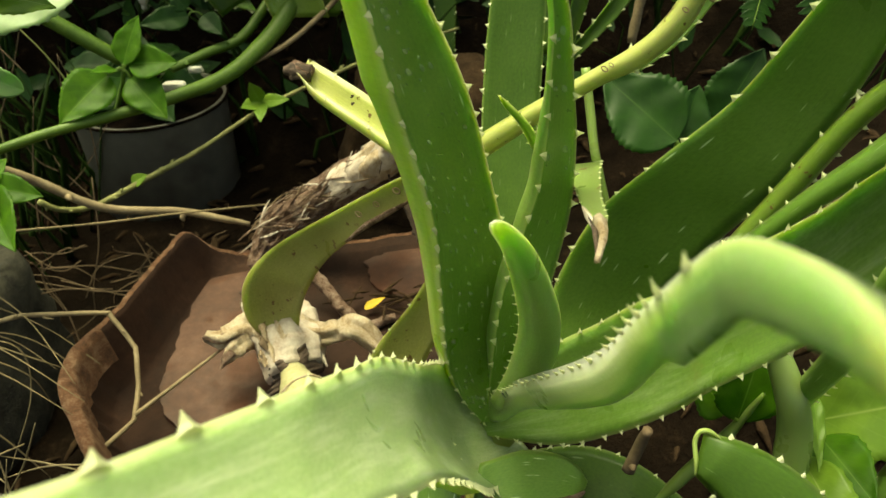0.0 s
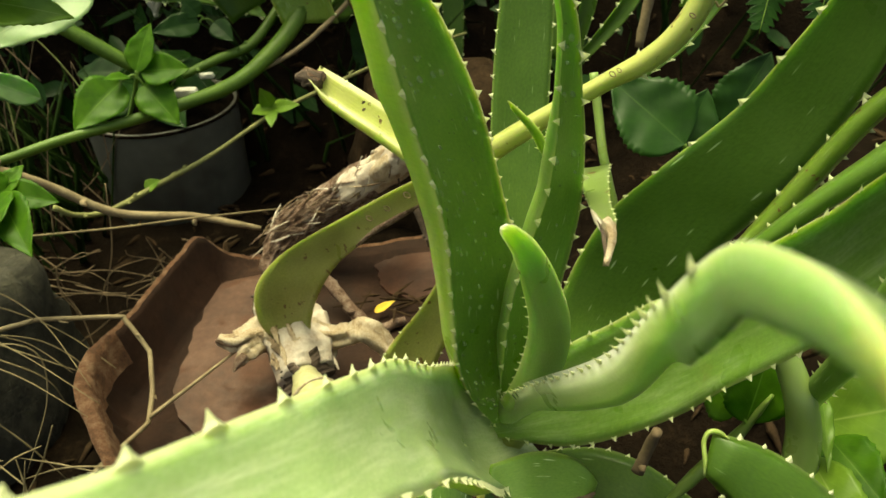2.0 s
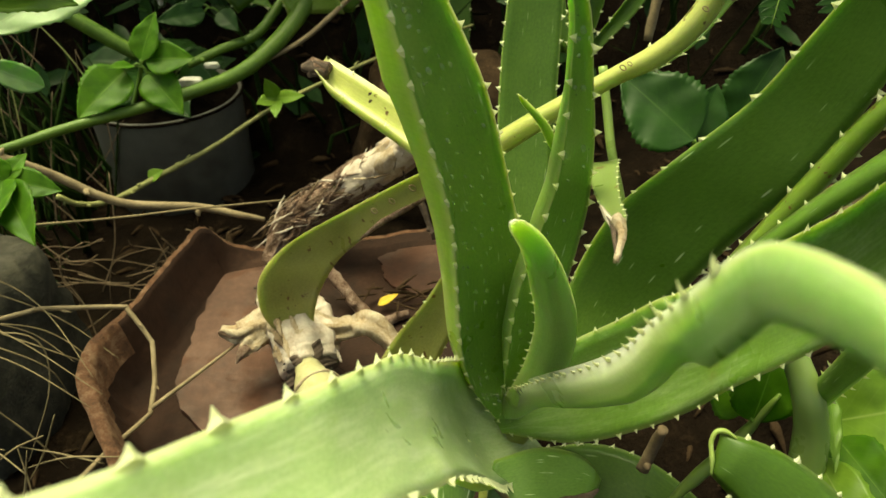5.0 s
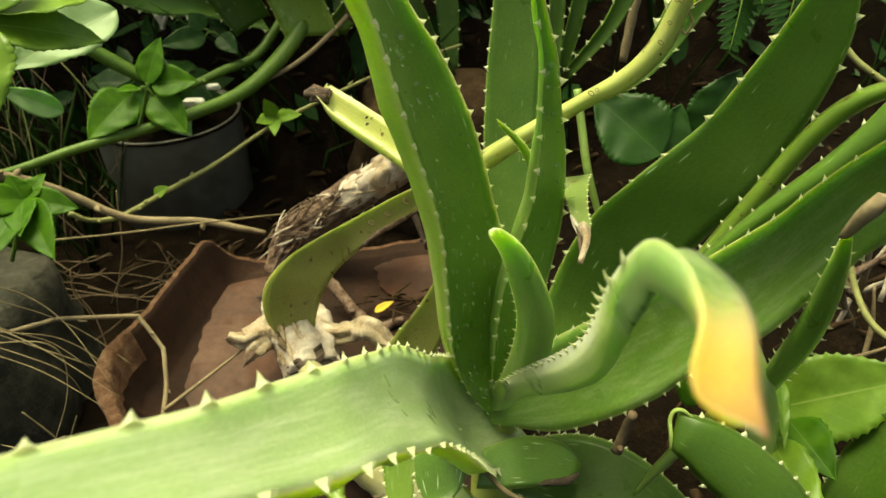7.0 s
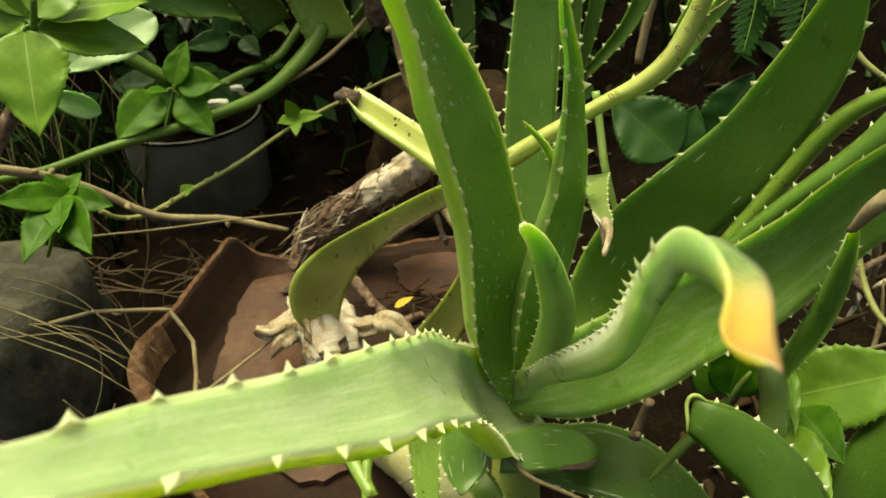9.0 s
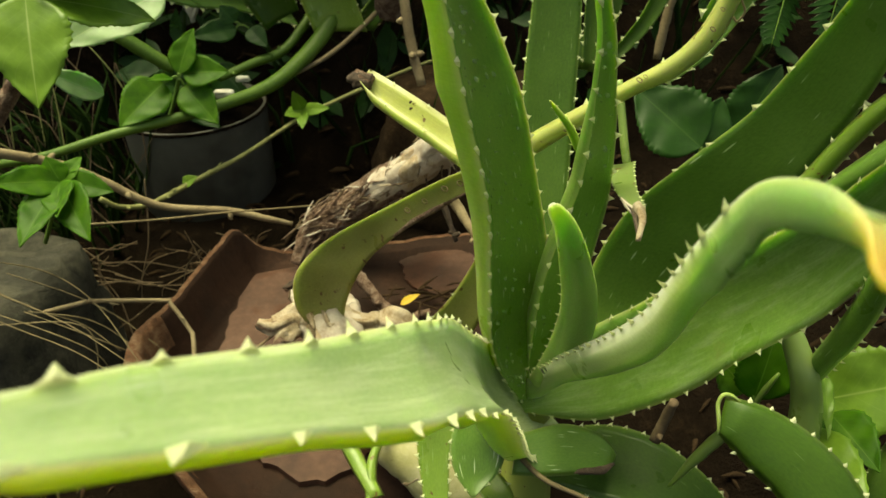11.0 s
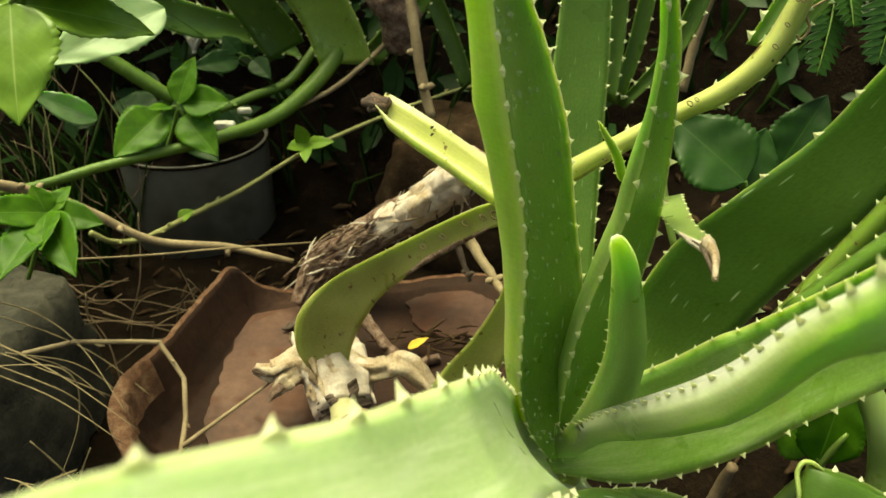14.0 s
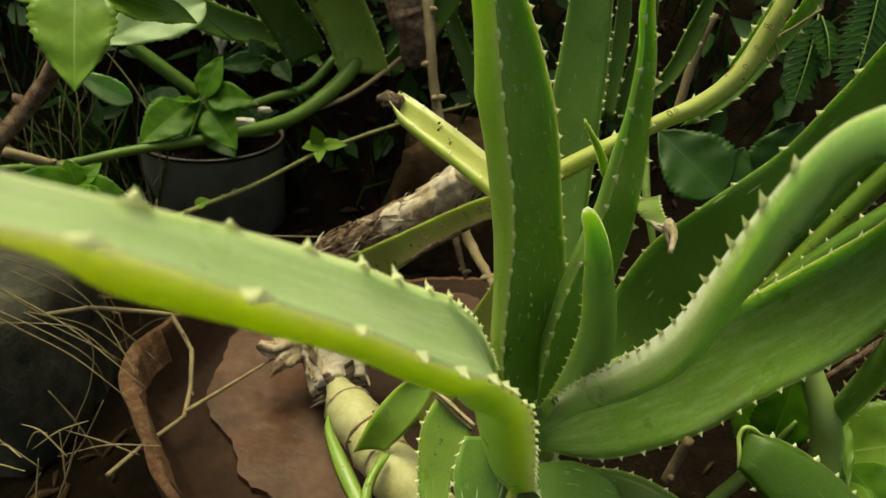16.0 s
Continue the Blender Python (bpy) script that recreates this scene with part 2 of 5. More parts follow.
# darker copy of the clay that carries the shade inside the dish
clay_shaded = material("clay_shaded", rough_look([(0.3, (0.013, 0.0052, 0.0035)), (0.55, (0.03, 0.013, 0.008)), (0.75, (0.065, 0.03, 0.019))], 22, 0.7, 0.004, stain=(0.02, 0.01, 0.007)), Roughness=0.8, Specular_IOR_Level=0.2)
clay_break = material("clay_break", rough_look([(0.32, (0.05, 0.018, 0.008)), (0.5, (0.17, 0.075, 0.038)), (0.7, (0.36, 0.22, 0.14))], 90, 1.0, 0.01), Roughness=0.95)
stone = material("stone", rough_look([(0.3, (0.016, 0.015, 0.011)), (0.5, (0.046, 0.042, 0.031)), (0.72, (0.115, 0.105, 0.08))], 38, 1.0, 0.01, stain=(0.1, 0.092, 0.065)), Roughness=0.95)
plastic = material("bucket_plastic", rough_look([(0.3, (0.13, 0.12, 0.1)), (0.7, (0.21, 0.2, 0.17))], 8, 0.1, 0.001, stain=(0.07, 0.06, 0.045)), Roughness=0.5)
litter_skin = material("litter", rough_look([(0.3, (0.015, 0.009, 0.005)), (0.55, (0.05, 0.03, 0.017)), (0.8, (0.16, 0.1, 0.055))], 60, 1.0, 0.004), Roughness=0.95, Specular_IOR_Level=0.1)
bark = material("bark", rough_look([(0.35, (0.06, 0.032, 0.022)), (0.48, (0.25, 0.155, 0.115)), (0.65, (0.52, 0.39, 0.32))], 110, 1.0, 0.01, (1, 1, 1)), Roughness=0.9, Specular_IOR_Level=0.15)
husk = material("husk", rough_look([(0.3, (0.12, 0.065, 0.03)), (0.43, (0.45, 0.32, 0.2)), (0.64, (0.7, 0.6, 0.47))], 80, 1.0, 0.006, (1, 1, 0.5)), Roughness=0.75)
husk_grey = material("husk_grey", rough_look([(0.26, (0.2, 0.13, 0.095)), (0.43, (0.5, 0.4, 0.32)), (0.7, (0.74, 0.68, 0.61))], 60, 0.9, 0.003), Roughness=0.85)
charred = material("charred", rough_look([(0.3, (0.02, 0.013, 0.01)), (0.55, (0.09, 0.06, 0.045)), (0.8, (0.35, 0.28, 0.22))], 90, 1.0, 0.002), Roughness=0.9)
cream = material("cream_stem", rough_look([(0.34, (0.1, 0.06, 0.025)), (0.38, (0.36, 0.34, 0.15)), (0.55, (0.5, 0.47, 0.27)), (0.75, (0.58, 0.54, 0.36))], 40, 0.5, 0.002, stain=(0.42, 0.38, 0.17)), Roughness=0.5)
twig_skin = material("twig", rough_look([(0.3, (0.07, 0.045, 0.026)), (0.55, (0.17, 0.115, 0.07)), (0.75, (0.29, 0.21, 0.135))], 70, 0.6, 0.001), Roughness=0.85)
tan_bark = material("tan_bark", rough_look([(0.3, (0.15, 0.105, 0.06)), (0.55, (0.29, 0.22, 0.13)), (0.75, (0.43, 0.35, 0.23))], 60, 0.6, 0.001), Roughness=0.8)
straw = material("straw", rough_look([(0.3, (0.13, 0.095, 0.048)), (0.55, (0.25, 0.19, 0.105)), (0.8, (0.38, 0.31, 0.19))], 40, 0.3, 0.001), Roughness=0.8)
vine_skin = material("vine", rough_look([(0.3, (0.05, 0.105, 0.011)), (0.55, (0.1, 0.18, 0.022)), (0.75, (0.18, 0.27, 0.045))], 30, 0.3, 0.001), Roughness=0.5, Subsurface_Weight=0.1, Subsurface_Radius=(0.004, 0.006, 0.002))
twine_green = material("young_twig", rough_look([(0.3, (0.15, 0.14, 0.05)), (0.55, (0.27, 0.27, 0.1)), (0.75, (0.36, 0.36, 0.15))], 60, 0.5, 0.001), Roughness=0.7)
# grass blades darkened in colour to sit in the bank's shade
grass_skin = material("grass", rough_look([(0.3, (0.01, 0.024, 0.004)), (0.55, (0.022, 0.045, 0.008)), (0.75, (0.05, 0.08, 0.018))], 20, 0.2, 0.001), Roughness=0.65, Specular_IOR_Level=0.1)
petal = material("petal", rough_look([(0.3, (0.3, 0.27, 0.22)), (0.6, (0.6, 0.58, 0.53))], 50, 0.3, 0.001), Roughness=0.4)


# ---- shapes ----
def rand(a, b):
    return random.uniform(a, b)


def mesh_object(name, verts, faces, mat, parent=None, uvs=None, smooth=True):
    me = bpy.data.meshes.new(name)
    me.from_pydata([tuple(v) for v in verts], [], faces)
    for m in mat if isinstance(mat, (list, tuple)) else (mat,):
        me.materials.append(m)
    if uvs:
        layer = me.uv_layers.new(name="UVMap")
        for loop in me.loops:
            layer.data[loop.index].uv = uvs[loop.vertex_index]
    if smooth:
        me.polygons.foreach_set("use_smooth", [True] * len(me.polygons))
    me.update()
    ob = new(name, me)
    ob.parent = parent
    return ob


def thing(name, at, label, category, group="", kind=""):
    """An empty at the thing's base; its parts are laid in world places and hung under it."""
    ob = new(name)
    ob.location, ob.empty_display_size = at, 0.02
    bpy.context.view_layer.update()
    return tagged(ob, label, category, group, kind)


def hang(ob, parent, label=""):
    ob.parent = parent
    ob.matrix_parent_inverse = Matrix.Translation(parent.location).inverted() if parent.type == "EMPTY" else Matrix()
    return tagged(ob, label)


def spline(points, count):
    """count + 1 places along a smooth curve through the points."""
    pts = [Vector(p) for p in points]
    pts = [2 * pts[0] - pts[1]] + pts + [2 * pts[-1] - pts[-2]]
    out = []
    for n in range(count + 1):
        s = n / count * (len(pts) - 3)
        k = min(int(s), len(pts) - 4)
        t = s - k
        a, b, c, d = pts[k : k + 4]
        out.append(0.5 * (2 * b + (c - a) * t + (2 * a - 5 * b + 4 * c - d) * t * t + (3 * b - 3 * c + d - a) * t**3))
    return out


def tube_data(points, radii, sides=8, wobble=0.0, count=None, seed=0):
    """Verts and faces of a round bar along a smooth curve; radii go with the points."""
    rng = random.Random(seed)
    count = count or 6 * (len(points) - 1)
    line = spline(points, count)
    if isinstance(radii, (int, float)):
        radii = [radii] * len(points)
    verts, faces, side = [], [], None
    for n, p in enumerate(line):
        s = n / count * (len(radii) - 1)
        k = min(int(s), len(radii) - 2)
        r = radii[k] + (radii[k + 1] - radii[k]) * (s - k)
        ahead = (line[min(n + 1, count)] - line[max(n - 1, 0)]).normalized()
        side = (side - ahead * side.dot(ahead)) if side else ahead.orthogonal()
        side = side.normalized() if side.length > 1e-6 else ahead.orthogonal().normalized()
        up = ahead.cross(side)
        for q in range(sides):
            a = 2 * math.pi * q / sides
            rr = r * (1 + wobble * rng.uniform(-1, 1))
            verts.append(p + (side * math.cos(a) + up * math.sin(a)) * rr)
    for n in range(count):
        for q in range(sides):
            a, b = n * sides + q, n * sides + (q + 1) % sides
            faces.append((a, b, b + sides, a + sides))
    faces.append(tuple(range(sides - 1, -1, -1)))
    faces.append(tuple(range(count * sides, (count + 1) * sides)))
    return verts, faces


def tube(name, points, radii, mat, parent=None, label="", sides=8, wobble=0.0, seed=0):
    v, f = tube_data(points, radii, sides, wobble, seed=seed)
    ob = mesh_object(name, v, f, mat)
    return hang(ob, parent, label) if parent else tagged(ob, label)


def crumpled(name, points, radii, mat, parent, label="", sides=22, fold=0.35, flat=1.0, seed=0, steps=14):
    """A bar of creased dry skin: lengthwise folds and torn, uneven girth."""
    count = steps * (len(points) - 1)
    v, f = tube_data(points, radii, sides, 0.0, count, seed)
    line = spline(points, count)
    for n in range(count + 1):
        for q in range(sides):
            p, c = v[n * sides + q], line[n]
            a = 2 * math.pi * q / sides
            crease = noise.noise((math.cos(a) * 2.2 + seed, math.sin(a) * 2.2, n * 0.035)) + 0.7 * noise.noise((math.cos(a) * 6, math.sin(a) * 6 + seed, n * 0.05)) + 0.2 * noise.noise((math.cos(a) * 2, seed, n * 0.3))
            v[n * sides + q] = c + (p - c) * max(0.25, 1 + fold * crease * 1.6)
    ob = mesh_object(name, v, f, mat)
    return hang(ob, parent, label) if parent else tagged(ob, "blackened curled strip of bark in the dish", "bark", "bark strips in the dish")


def joined(name, pieces, mat, smooth=True):
    """One mesh out of several (verts, faces)."""
    verts, faces = [], []
    for v, f in pieces:
        k = len(verts)
        verts += v
        faces += [tuple(i + k for i in face) for face in f]
    return mesh_object(name, verts, faces, mat, smooth=smooth)


def aloe_leaf(parent, stations, mat, belly=0.010, hollow=0.003, flip=1, teeth=0.013, tooth=0.0019, label="", name="leaf", both=True, drops=0, single=False, until=1.0, dense=0.75, back=None, lean=0.0, blunt=0.55, rise=0.0):
    """A fleshy leaf. stations: pairs of places on its two margins, from base to tip. belly: how far its back bulges, hollow: how far
    its face is hollowed, both in metres at its widest; flip: which side is the face; lean: how far its keel is set towards the first margin;
    blunt: under 1 a rounded back, at 1 a keeled one. teeth: their spacing on the margins; rise: how far they turn from the side to the face."""
    rings = 7 * (len(stations) - 1)
    one, two = spline([s[0] for s in stations], rings), spline([s[1] for s in stations], rings)
    widest = max((a - b).length for a, b in zip(one, two))
    half = 9
    belly = belly if isinstance(belly, (list, tuple)) else [belly] * len(stations)
    hollow = hollow if isinstance(hollow, (list, tuple)) else [hollow] * len(stations)
    verts, uvs, faces, along, last = [], [], [], 0.0, None
    frames_ = []
    for n in range(rings + 1):
        a, b = one[n], two[n]
        mid, across = (a + b) / 2, b - a
        ahead = (one[min(n + 1, rings)] + two[min(n + 1, rings)] - one[max(n - 1, 0)] - two[max(n - 1, 0)])
        out = ahead.cross(across)
        out = out.normalized() * flip if out.length > 1e-9 else last[2]
        along += (mid - last[0]).length if last else 0
        last = (mid, across, out)
        k = min(1.0, across.length / widest * 1.5) * min(1.0, (rings - n + 0.6) / 4)
        s = n / rings * (len(stations) - 1)
        i = min(int(s), len(stations) - 2)
        deep, scoop = (v[i] + (v[i + 1] - v[i]) * (s - i) for v in (belly, hollow))
        ring = []
        for j in range(half):
            u = j / (half - 1)
            ring.append((u, -deep * k * (4 * u * (1 - u)) ** blunt))
        for j in range(half - 2, 0, -1):
            u = j / (half - 1)
            ring.append((u, -scoop * k * 4 * u * (1 - u)))
        for u, h in ring:
            verts.append(a + across * u + out * h + across.normalized() * h * lean)
            uvs.append((u, along * 10))
        frames_.append((a, b, out, ahead.normalized() if ahead.length > 1e-9 else out, scoop))
    size = 2 * half - 2
    for n in range(rings):
        for q in range(size):
            p, r = n * size + q, n * size + (q + 1) % size
            faces.append((p, r, r + size, p + size) if flip < 0 else (p, p + size, r + size, r))
    faces.append(tuple(range(size)) if flip > 0 else tuple(range(size - 1, -1, -1)))
    end = list(range(rings * size, (rings + 1) * size))
    faces.append(tuple(reversed(end)) if flip > 0 else tuple(end))
    leaf = hang(mesh_object(name, verts, faces, (mat, back or mat), uvs=uvs), parent, label)
    leaf.data.polygons.foreach_set("material_index", [1 if n < rings * size and n % size < half - 1 else 0 for n in range(len(faces))])
    if teeth:
        for edge, sign in ((0, -1), (1, 1)) if both else ((0, -1),):
            tv, tf, run = [], [], 0.4 * teeth
            for n in range(1, int(rings * until)):
                p, q = frames_[n - 1][edge], frames_[n][edge]
                step = (q - p).length
                across = (frames_[n][1] - frames_[n][0])
                if across.length < 0.002:
                    break
                away, out, ahead = across.normalized() * sign, frames_[n][2], (q - p).normalized()
                away, out = away * (1 - rise) + out * rise, out * (1 - rise) - away * rise
                while run < step:
                    at = p + (q - p) * (run / step)
                    size_ = tooth * rand(0.7, 1.2) * min(1, 0.75 + 0.5 * across.length / widest)
                    tip = at + away * size_ * 1.15 + ahead * size_ * rand(0.3, 0.6) + out * size_ * 0.25
                    k = len(tv)
                    tv += [at - ahead * size_ * 1.25 - away * 0.0012, at + out * size_ * 0.4 - away * 0.0006, at + ahead * size_ * 0.9 - away * 0.0012, at - out * size_ * 0.4 - away * 0.0006]
                    waist = at + away * size_ * 0.4 + ahead * size_ * 0.08
                    tv += [waist - ahead * size_ * 0.5, waist + out * size_ * 0.22, waist + ahead * size_ * 0.44, waist - out * size_ * 0.22, tip]
                    heart_ = sum((Vector(v) for v in tv[k:]), Vector()) / 9
                    for i in range(4):
                        j = (i + 1) % 4
                        for face in ((k + i, k + j, k + 4 + j, k + 4 + i), (k + 4 + i, k + 4 + j, k + 8)):
                            a_, b_, c_ = (tv[f] for f in face[:3])
                            tf.append(face if (b_ - a_).cross(c_ - a_).dot(a_ + b_ + c_ - 3 * heart_) > 0 else face[::-1])
                    run += teeth * rand(0.8, 1.2) * (dense + (1 - dense) * min(1, 2.0 * n / rings))
                run -= step
            if tv and single:
                for k in range(0, len(tv), 9):
                    hang(mesh_object("tooth", tv[k : k + 9], [tuple(i - k for i in f) for f in tf[k // 9 * 8 : k // 9 * 8 + 8]], tooth_skin, smooth=False), leaf)
            elif tv:
                tagged(hang(mesh_object("teeth", tv, tf, tooth_skin, smooth=False), leaf, "pale pointed teeth along the margin"), kind="stuff")
    if drops:
        rng = random.Random(5)
        for _ in range(drops):
            n, u = int(rings * rng.uniform(0.08, 0.8)), rng.uniform(0.12, 0.88)
            a, b, out, ahead, scoop = frames_[n]
            k = min(1.0, (b - a).length / widest * 1.5)
            at = a + (b - a) * u - out * scoop * k * 4 * u * (1 - u)
            side = (b - a).normalized()
            r, tall = rng.choice((0.0005, 0.0007, 0.0009, 0.0011, 0.0013, 0.0016)), rng.uniform(1.0, 1.6)
            dv, df, base = [], [], 0
            for lat in range(4):
                phi = lat / 3 * math.pi / 2
                for q in range(8):
                    th = q / 8 * 2 * math.pi
                    dv.append(at + (side * math.cos(th) + ahead * math.sin(th) * tall) * r * math.cos(phi) + out * (r * 0.55 * math.sin(phi) + 0.0001))
            for lat in range(3):
                for q in range(8):
                    p, r2 = base + lat * 8 + q, base + lat * 8 + (q + 1) % 8
                    df.append((p, r2, r2 + 8, p + 8))
            hang(mesh_object("water_drop", dv, df, water), leaf)
    return leaf


def broad_leaf(parent, base, tip, face, width, mat, teeth=9, fold=0.25, droop=0.1, label="", name="leaf"):
    """A thin, toothed, veined leaf from base to tip; face: the way its upper side looks."""
    base, tip = Vector(base), Vector(tip)
    ahead = tip - base
    length = ahead.length
    ahead.normalize()
    side = ahead.cross(Vector(face)).normalized()
    up = side.cross(ahead).normalized()
    n_along, n_half = 3 * teeth, 5
    verts, uvs, faces = [], [], []
    for layer in (0, 1):
        for i in range(n_along + 1):
            s = i / n_along
            w = width / 2 * (math.sin(math.pi * s**0.72) ** 0.85) * (1 - 0.15 * s) if 0 < s < 1 else 0.0004
            saw = 1 + (0.045 if i % 3 == 1 else -0.02) * min(1, 3 * s)
            for j in range(-n_half, n_half + 1):
                u = j / n_half
                r = w * u * (saw if abs(j) == n_half else 1)
                lift = fold * abs(r) - droop * length * s * s + 0.012 * length * math.sin(s * 20 + 3 * abs(u)) * abs(u)
                verts.append(base + ahead * (s * length) + side * r + up * (lift - layer * 0.0005))
                uvs.append((0.5 + u / 2, s))
    row, count = 2 * n_half + 1, (n_along + 1) * (2 * n_half + 1)
    for i in range(n_along):
        for j in range(row - 1):
            a = i * row + j
            faces.append((a, a + 1, a + row + 1, a + row))
            b = a + count
            faces.append((b, b + row, b + row + 1, b + 1))
        for j in (0, row - 1):
            a, b = i * row + j, (i + 1) * row + j
            faces.append((a, b, b + count, a + count) if j == 0 else (b, a, a + count, b + count))
    return hang(mesh_object(name, verts, faces, mat, uvs=uvs), parent, label)


# ---- ground and what stands behind ----
def ground_height(x, y):
    z = 0.10 + 0.03 * noise.noise((x * 5, y * 5, 0)) + 0.012 * noise.noise((x * 23, y * 23, 3))
    bank = max(0.0, y - 1.0 + 0.12 * noise.noise((x * 3, y * 3, 7)))
    z += 0.55 * bank / (0.35 + bank)
    rise = max(0.0, min(1.0, (x - 0.12) / 0.25)) * max(0.0, min(1.0, (y - 0.3) / 0.4))
    return z + 0.13 * rise


def build_ground():
    steps = [-60, -20, -8, -4, -2.5] + [-1.6 + 0.035 * k for k in range(93)] + [2, 3, 5, 9, 20, 60]
    ways = [-60, -20, -6, -2] + [-0.8 + 0.035 * k for k in range(93)] + [3, 5, 9, 20, 60]
    verts = [(x, y, ground_height(x, y)) for y in ways for x in steps]
    row = len(steps)
    faces = [(j * row + i, j * row + i + 1, (j + 1) * row + i + 1, (j + 1) * row + i) for j in range(len(ways) - 1) for i in range(row - 1)]
    return tagged(mesh_object("ground", verts, faces, soil), "garden soil with crumbs and roots, its colour darkened for shade", "soil", kind="structure")


build_ground()


def build_litter():
    """Crumbs of soil, bark and dead leaf on the ground."""
    pieces, rng = [], random.Random(3)
    for _ in range(900):
        x, y = rng.uniform(-0.7, 0.6), rng.uniform(0.2, 1.5)
        if (x + 0.10) ** 2 + (y - 0.5) ** 2 < 0.06:
            continue
        z, r, a = ground_height(x, y), rng.uniform(0.003, 0.012), rng.uniform(0, 6.3)
        t = Vector((math.cos(a), math.sin(a), rng.uniform(-0.3, 0.5)))
        pieces.append(tube_data([Vector((x, y, z)) - t * r * 2, Vector((x, y, z + 0.003)), Vector((x, y, z)) + t * r * 2], [r * 0.2, r * 0.45, r * 0.15], 5, 0.3, 4, rng.random()))
    return tagged(joined("leaf_litter", pieces, litter_skin), "brown dry leaf litter and bark crumbs on the soil", "litter", kind="stuff")


build_litter()


def closed_loop(points, count):
    """count places round a smooth closed curve through the points."""
    n, out = len(points), []
    for k in range(count):
        f = k / count * n
        i, t = int(f), f - int(f)
        a, b, c, d = (Vector(points[(i + o) % n]) for o in (-1, 0, 1, 2))
        out.append(0.5 * (2 * b + (c - a) * t + (2 * a - 5 * b + 4 * c - d) * t * t + (3 * b - 3 * c + d - a) * t**3))
    return out


def plate(name, loop, low, high, mat, parent, label):
    """A thin flat layer with a ragged outline."""
    n = len(loop)
    verts = [(x, y, high) for x, y in loop] + [(x, y, low) for x, y in loop]
    middle = (sum(x for x, y in loop) / n, sum(y for x, y in loop) / n, high)
    faces = [(k, (k + 1) % n, 2 * n) for k in range(n)] + [(k, k + n, (k + 1) % n + n, (k + 1) % n) for k in range(n)]
    return hang(mesh_object(name, verts + [middle], faces, mat, smooth=False), parent, label)


def build_dish():
    """A clay dish with upright walls, its rim crisp along one side, broken at the corner and gone at the front."""
    dish = thing("clay_dish", (-0.14, 0.50, 0.16), "broken reddish-brown clay dish lying on the soil", "dish")
    # plan of the rim with its height
    plan = [(-0.276, 0.612, 0.246), (-0.286, 0.575, 0.250), (-0.294, 0.525, 0.250), (-0.302, 0.472, 0.250), (-0.315, 0.437, 0.250), (-0.314, 0.405, 0.249), (-0.299, 0.374, 0.248), (-0.268, 0.334, 0.246), (-0.224, 0.285, 0.232),
            (-0.15, 0.245, 0.2), (-0.05, 0.25, 0.195), (0.03, 0.33, 0.195), (0.055, 0.45, 0.2), (0.05, 0.58, 0.2), (0.0, 0.68, 0.199), (-0.12, 0.665, 0.197), (-0.235, 0.632, 0.205)]
    turns = 260
    rim = closed_loop(plan, turns)
    centre = Vector((-0.13, 0.48, 0))
    # inset from the rim and height: from the floor's middle over the rim and down the outside
    rows = [(1.0, None, 0.188), (0.8, None, 0.188), (0.6, None, 0.1885), (0.4, None, 0.189), (0.2, None, 0.189), (None, 0.030, 0.190), (None, 0.024, 0.197), (None, 0.016, 0.45), (None, 0.0085, 0.9), (None, 0.0062, 1.0), (None, 0.0008, 1.0), (None, 0.0, 0.93), (None, 0.004, 0.4), (None, 0.014, 0.172), (None, 0.05, 0.166)]
    verts, faces, mats = [], [], []
    n = len(rows)
    for k, p in enumerate(rim):
        ahead = rim[(k + 1) % turns] - rim[k - 1]
        inward = Vector((-ahead.y, ahead.x, 0)).normalized()
        if inward.dot(centre - Vector((p.x, p.y, 0))) < 0:
            inward.negate()
        torn = max(0.0, 1 - abs((k / turns * len(plan)) - 5.6) / 2.6)
        nick = (0.0012 + 0.003 * torn) * noise.noise((p.x * 60, p.y * 60, 3)) + 0.0015 * noise.noise((p.x * 160, p.y * 160, 3))
        base = Vector((p.x, p.y, 0)) + inward * 0.030
        for j, (share, inset, z) in enumerate(rows):
            if share is not None:
                q = base + (centre - base) * share
            else:
                wide = inset + (0.006 * torn if j in (8, 9) else 0.0) + (0.004 * torn * noise.noise((p.x * 90, p.y * 90, 6)) if j in (7, 8, 9) else 0.0)
                q = Vector((p.x, p.y, 0)) + inward * wide
                if z > 0.3:
                    z = 0.19 + (p.z - 0.19) * z + (nick if z > 0.85 else 0.0)
            fine = (0.0012 if share is None else 0.0) * noise.noise((q.x * 35, q.y * 35, 5)) + (0.0025 * torn * noise.noise((q.x * 120, q.y * 120, z * 120)) if j in (6, 7, 8) else 0.0)
            verts.append((q.x + fine, q.y + fine, z + fine))
            if j < n - 1:
                # floor and inner wall take the clay with shade in its colour
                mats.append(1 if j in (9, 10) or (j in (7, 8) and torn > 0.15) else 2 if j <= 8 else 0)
    for k in range(turns):
        for j in range(n - 1):
            a, b = k * n + j, ((k + 1) % turns) * n + j
            faces.append((a, b, b + 1, a + 1))
    bowl = mesh_object("bowl", verts, faces, (clay, clay_break, clay_shaded))
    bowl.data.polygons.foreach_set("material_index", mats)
    hang(bowl, dish)
    # flat layers that have split off the floor
    edge = []
